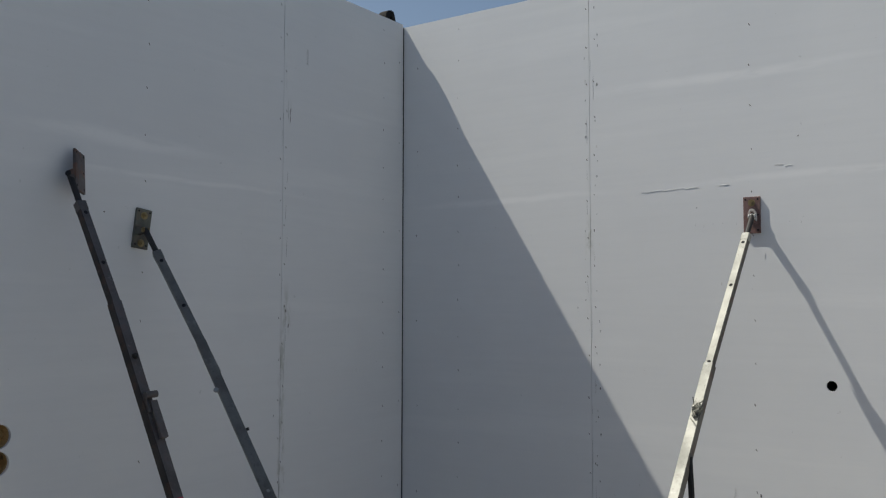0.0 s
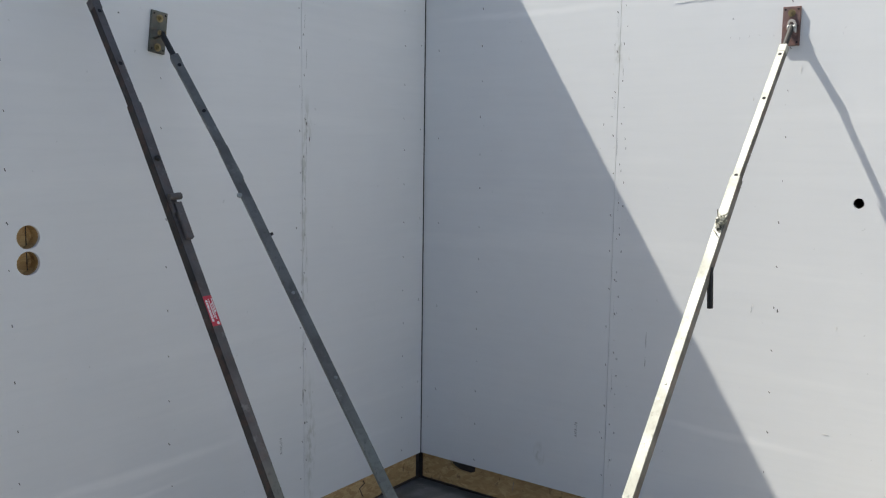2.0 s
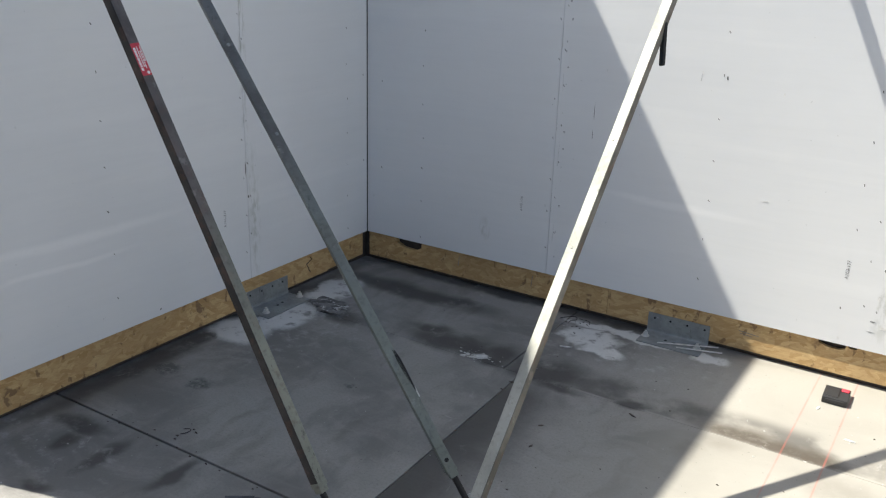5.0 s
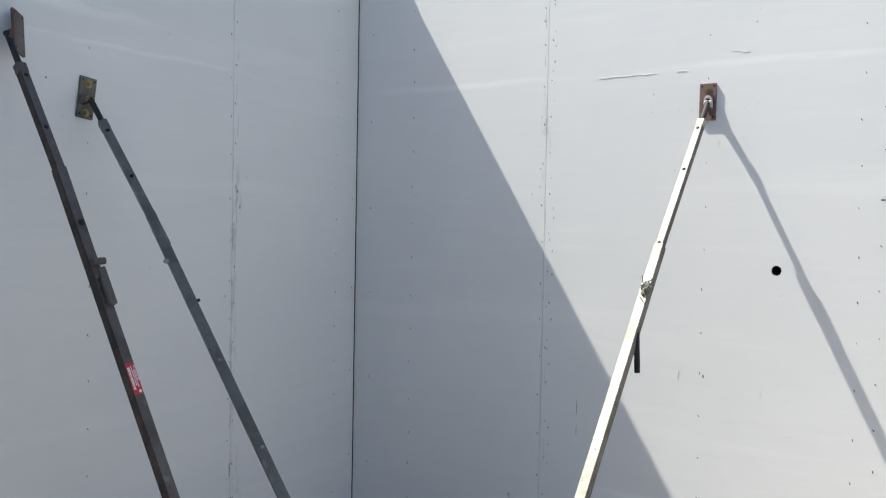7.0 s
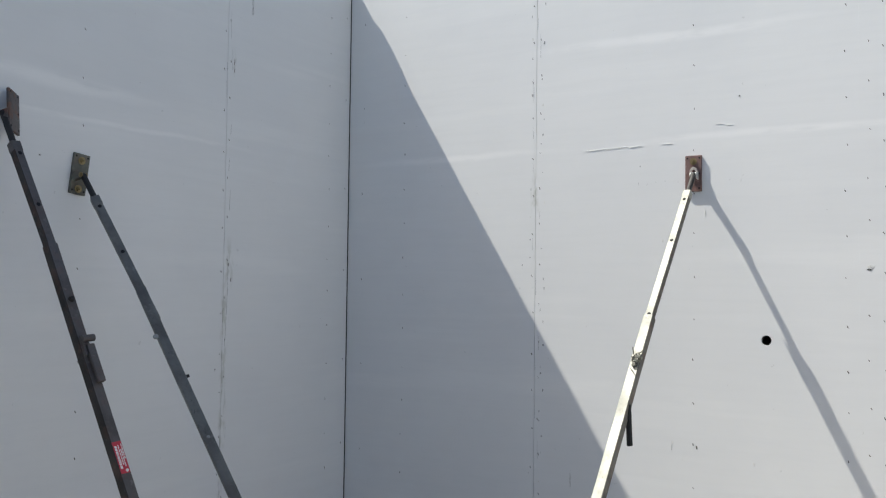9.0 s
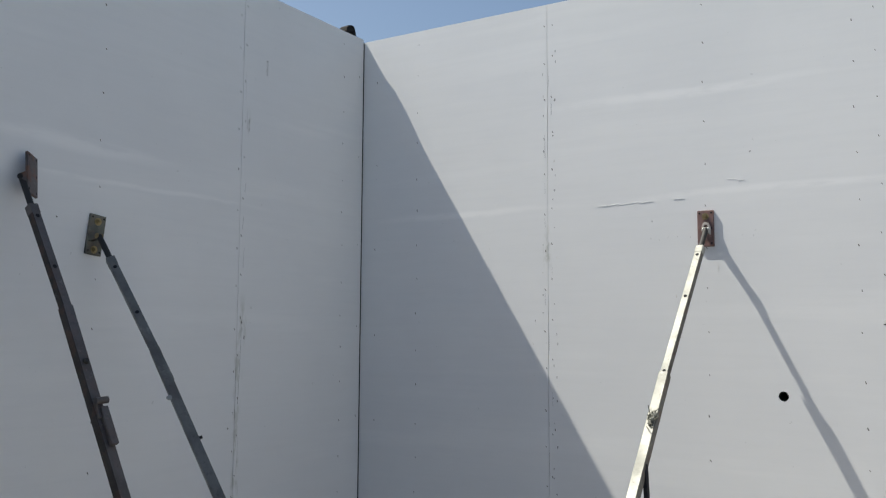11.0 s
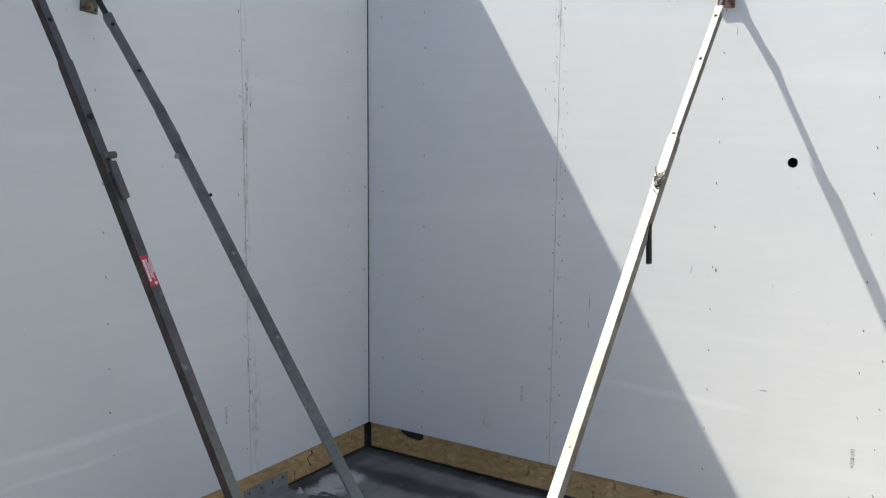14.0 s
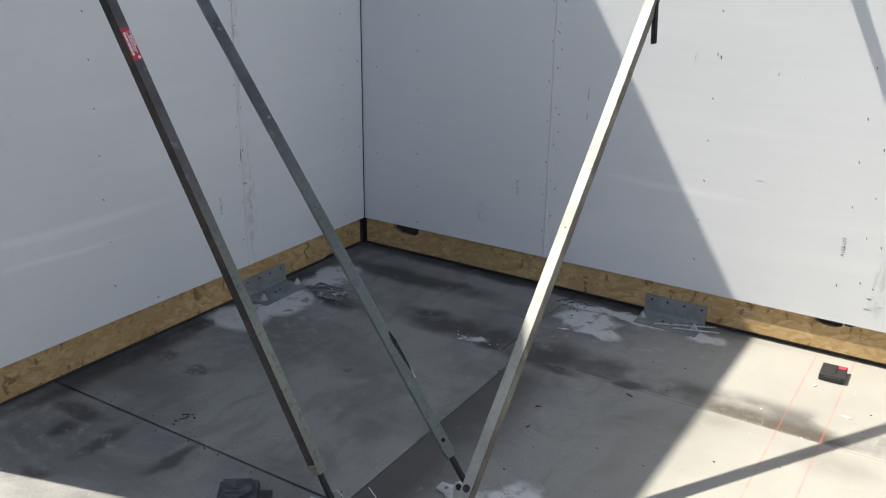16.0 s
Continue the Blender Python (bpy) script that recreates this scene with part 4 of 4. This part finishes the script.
def tool_case():
    ob = empty("charger", (0.97, -1.83, 0), "dusty black charger lying on the slab beside the brace foot", "charger")
    m = Matrix.Translation((0.975, -1.835, 0)) @ pose(0, 0, 0, 0, 0, 38)
    part("housing", box_bm((-0.062, -0.055, 0.001), (0.048, 0.05, 0.030), 0.009, m, 2), DUSTY, ob)
    part("raised_top", sheet_bm([(-0.05, -0.045), (0.005, -0.045), (0.034, -0.020), (0.030, 0.036), (-0.05, 0.04)], [], 0.011, lambda u, v, w: m @ Vector((u, v, 0.030 + w))), DUSTY, ob)
    part("slot", box_bm((-0.038, -0.030, 0.0405), (-0.004, -0.022, 0.0418), 0, m), BLACK, ob)
    part("slot", box_bm((-0.038, -0.010, 0.0405), (-0.004, -0.002, 0.0418), 0, m), BLACK, ob)
    part("nose", box_bm((0.040, -0.045, 0.001), (0.085, 0.02, 0.014), 0.005, m, 2), BLACK, ob)


tool_case()

strap = empty("lifting_strap", (-0.07, -0.05, TOP_W), "black lifting strap loop on top of the wall", "strap")
bm = sheet_bm([(-0.038, 0.0), (-0.037, 0.022), (-0.031, 0.040), (-0.018, 0.051), (0.0, 0.055), (0.017, 0.051), (0.029, 0.039), (0.035, 0.020), (0.036, 0.0)], [circle(0.0, 0.017, 0.008, 10)], 0.05, lambda u, v, w: Vector((-0.02 - w, -0.075 + u, TOP_W + v)))
bmesh.ops.bevel(bm, geom=[e for e in bm.edges if len(e.link_faces) == 2 and e.calc_face_angle(0) > 0.5], offset=0.003, segments=1, affect="EDGES")
part("loop", bm, STRAP, strap)
part("band", box_bm((-THICK - 0.004, -0.095, TOP_W - 0.001), (-0.005, -0.055, TOP_W + 0.003), 0.001), STRAP, strap)

pad = part("plastic_wrap", clump_bm((-0.040, -2.056, 0.088), 1.0, (0.032, 0.034, 0.055), 0.35, 4, 2), GREEN)
tagged(pad, "crumpled green plastic wrap stuffed under the wall", "plastic wrap")

# crumbs of board and plaster on the slab
rnd = random.Random(21)


def crumbs(name, label, spots, material):
    bms = []
    for x, y, sx, sy, count, size in spots:
        for i in range(count):
            r = size * rnd.uniform(0.25, 0.85)
            at = (x + rnd.gauss(0, sx), y + rnd.gauss(0, sy), r * 0.25)
            if at[1] > -0.03 or at[0] < 0.03:
                continue
            bms.append(clump_bm(at, r, (1.3, 0.8, 0.5), 0.9, rnd.random() * 50, 1))
    tagged(part(name, join(*bms), material), label, "rubble", kind="stuff")


crumbs("plaster_crumbs", "white plaster crumbs scattered over the slab",
       [(0.985, -0.615, 0.032, 0.014, 30, 0.007), (0.985, -0.615, 0.045, 0.02, 40, 0.003), (0.20, -0.60, 0.04, 0.05, 14, 0.006), (0.12, -0.86, 0.05, 0.05, 16, 0.007), (1.20, -0.10, 0.05, 0.04, 14, 0.005), (0.25, -1.85, 0.08, 0.12, 9, 0.0035),
        (0.7, -0.9, 0.5, 0.5, 16, 0.003), (2.2, -0.5, 0.25, 0.25, 9, 0.0045), (1.6, -0.9, 0.3, 0.3, 8, 0.003), (1.55, -1.43, 0.03, 0.03, 16, 0.005), (2.3, -0.42, 0.05, 0.05, 3, 0.006)], CRUMB)
crumbs("dark_crumbs", "dark dirt crumbs scattered over the slab",
       [(1.18, -0.13, 0.03, 0.05, 12, 0.005), (0.12, -1.38, 0.05, 0.02, 6, 0.004), (0.32, -1.38, 0.03, 0.015, 5, 0.004), (1.5, -0.75, 0.4, 0.3, 22, 0.005), (0.3, -1.7, 0.3, 0.02, 26, 0.005), (0.5, -1.62, 0.03, 0.02, 5, 0.007), (1.3, -1.1, 0.4, 0.3, 10, 0.004)], SILL)


# ---- scraps on the slab ----
def wire(name, label, pts, r, material):
    c = bpy.data.curves.new(name, "CURVE")
    c.dimensions, c.bevel_depth, c.bevel_resolution, c.resolution_u = "3D", r, 1, 6
    sp = c.splines.new("NURBS")
    sp.points.add(len(pts) - 1)
    for p, q in zip(sp.points, pts):
        p.co = (*q, 1)
    sp.use_endpoint_u, sp.order_u = True, 3
    tmp = bpy.data.objects.new("tmp", c)
    scene.collection.objects.link(tmp)
    bpy.context.view_layer.update()
    me = bpy.data.meshes.new_from_object(tmp.evaluated_get(bpy.context.evaluated_depsgraph_get()))
    bpy.data.objects.remove(tmp)
    me.materials.clear()
    me.materials.append(material)
    return tagged(part(name, None, material, shared=me), label, "scrap", "scraps on the slab")


wire("wire_scrap", "short curled black wire scrap on the dusty slab", [(1.10, -0.10, 0.004), (1.13, -0.07, 0.010), (1.165, -0.06, 0.012), (1.17, -0.085, 0.006), (1.145, -0.09, 0.004), (1.15, -0.12, 0.003)], 0.0015, ROD)
wire("wire_scrap", "short curled black wire scrap on the dusty slab", [(1.17, -0.055, 0.003), (1.20, -0.07, 0.010), (1.225, -0.06, 0.006), (1.23, -0.085, 0.003)], 0.0013, ROD)
wire("wire_scrap", "thin dark wire scrap beside the saw-cut joint", [(0.50, -1.62, 0.003), (0.525, -1.605, 0.008), (0.535, -1.63, 0.006), (0.515, -1.645, 0.003)], 0.0014, ROD)
wire("cable_tie", "pale plastic cable tie lying across the slab", [(1.238, -1.60, 0.002), (1.28, -1.625, 0.004), (1.34, -1.665, 0.003), (1.39, -1.685, 0.002)], 0.0016, WHITE)


def splinter(x, y, length, turn, material, name, label):
    m = Matrix.Translation((x, y, 0.0)) @ pose(0, 0, 0, 0, 0, turn)
    bm = sheet_bm([(-length / 2, -0.0015), (length * 0.1, -0.0035), (length / 2, 0.0), (length * 0.2, 0.003), (-length * 0.4, 0.002)], [], 0.003, lambda u, v, w: m @ Vector((u, v, w + 0.0008)))
    tagged(part(name, bm, material), label, "scrap", "scraps on the slab")


for x, y, length, turn, material in ((1.655, -0.690, 0.030, -25, SPLINTER), (1.43, -0.93, 0.02, 40, SPLINTER), (1.21, -0.72, 0.026, 10, SPLINTER), (1.46, -1.06, 0.017, 70, SPLINTER)):
    splinter(x, y, length, turn, material, "wood_splinter", "small dark wood splinter lying on the slab")
for x, y, length, turn in ((2.30, -0.43, 0.035, -8), (2.44, -0.30, 0.03, 30), (2.17, -0.26, 0.025, 75), (1.24, -0.335, 0.05, 20)):
    splinter(x, y, length, turn, CHIP, "board_sliver", "small pale board sliver lying on the slab")
lump = part("mortar_lump", clump_bm((0.245, -0.572, 0.003), 1.0, (0.100, 0.062, 0.007), 0.9, 8, 3), MORTAR)
tagged(lump, "flat dark mortar lump dusted with plaster on the slab", "lump")
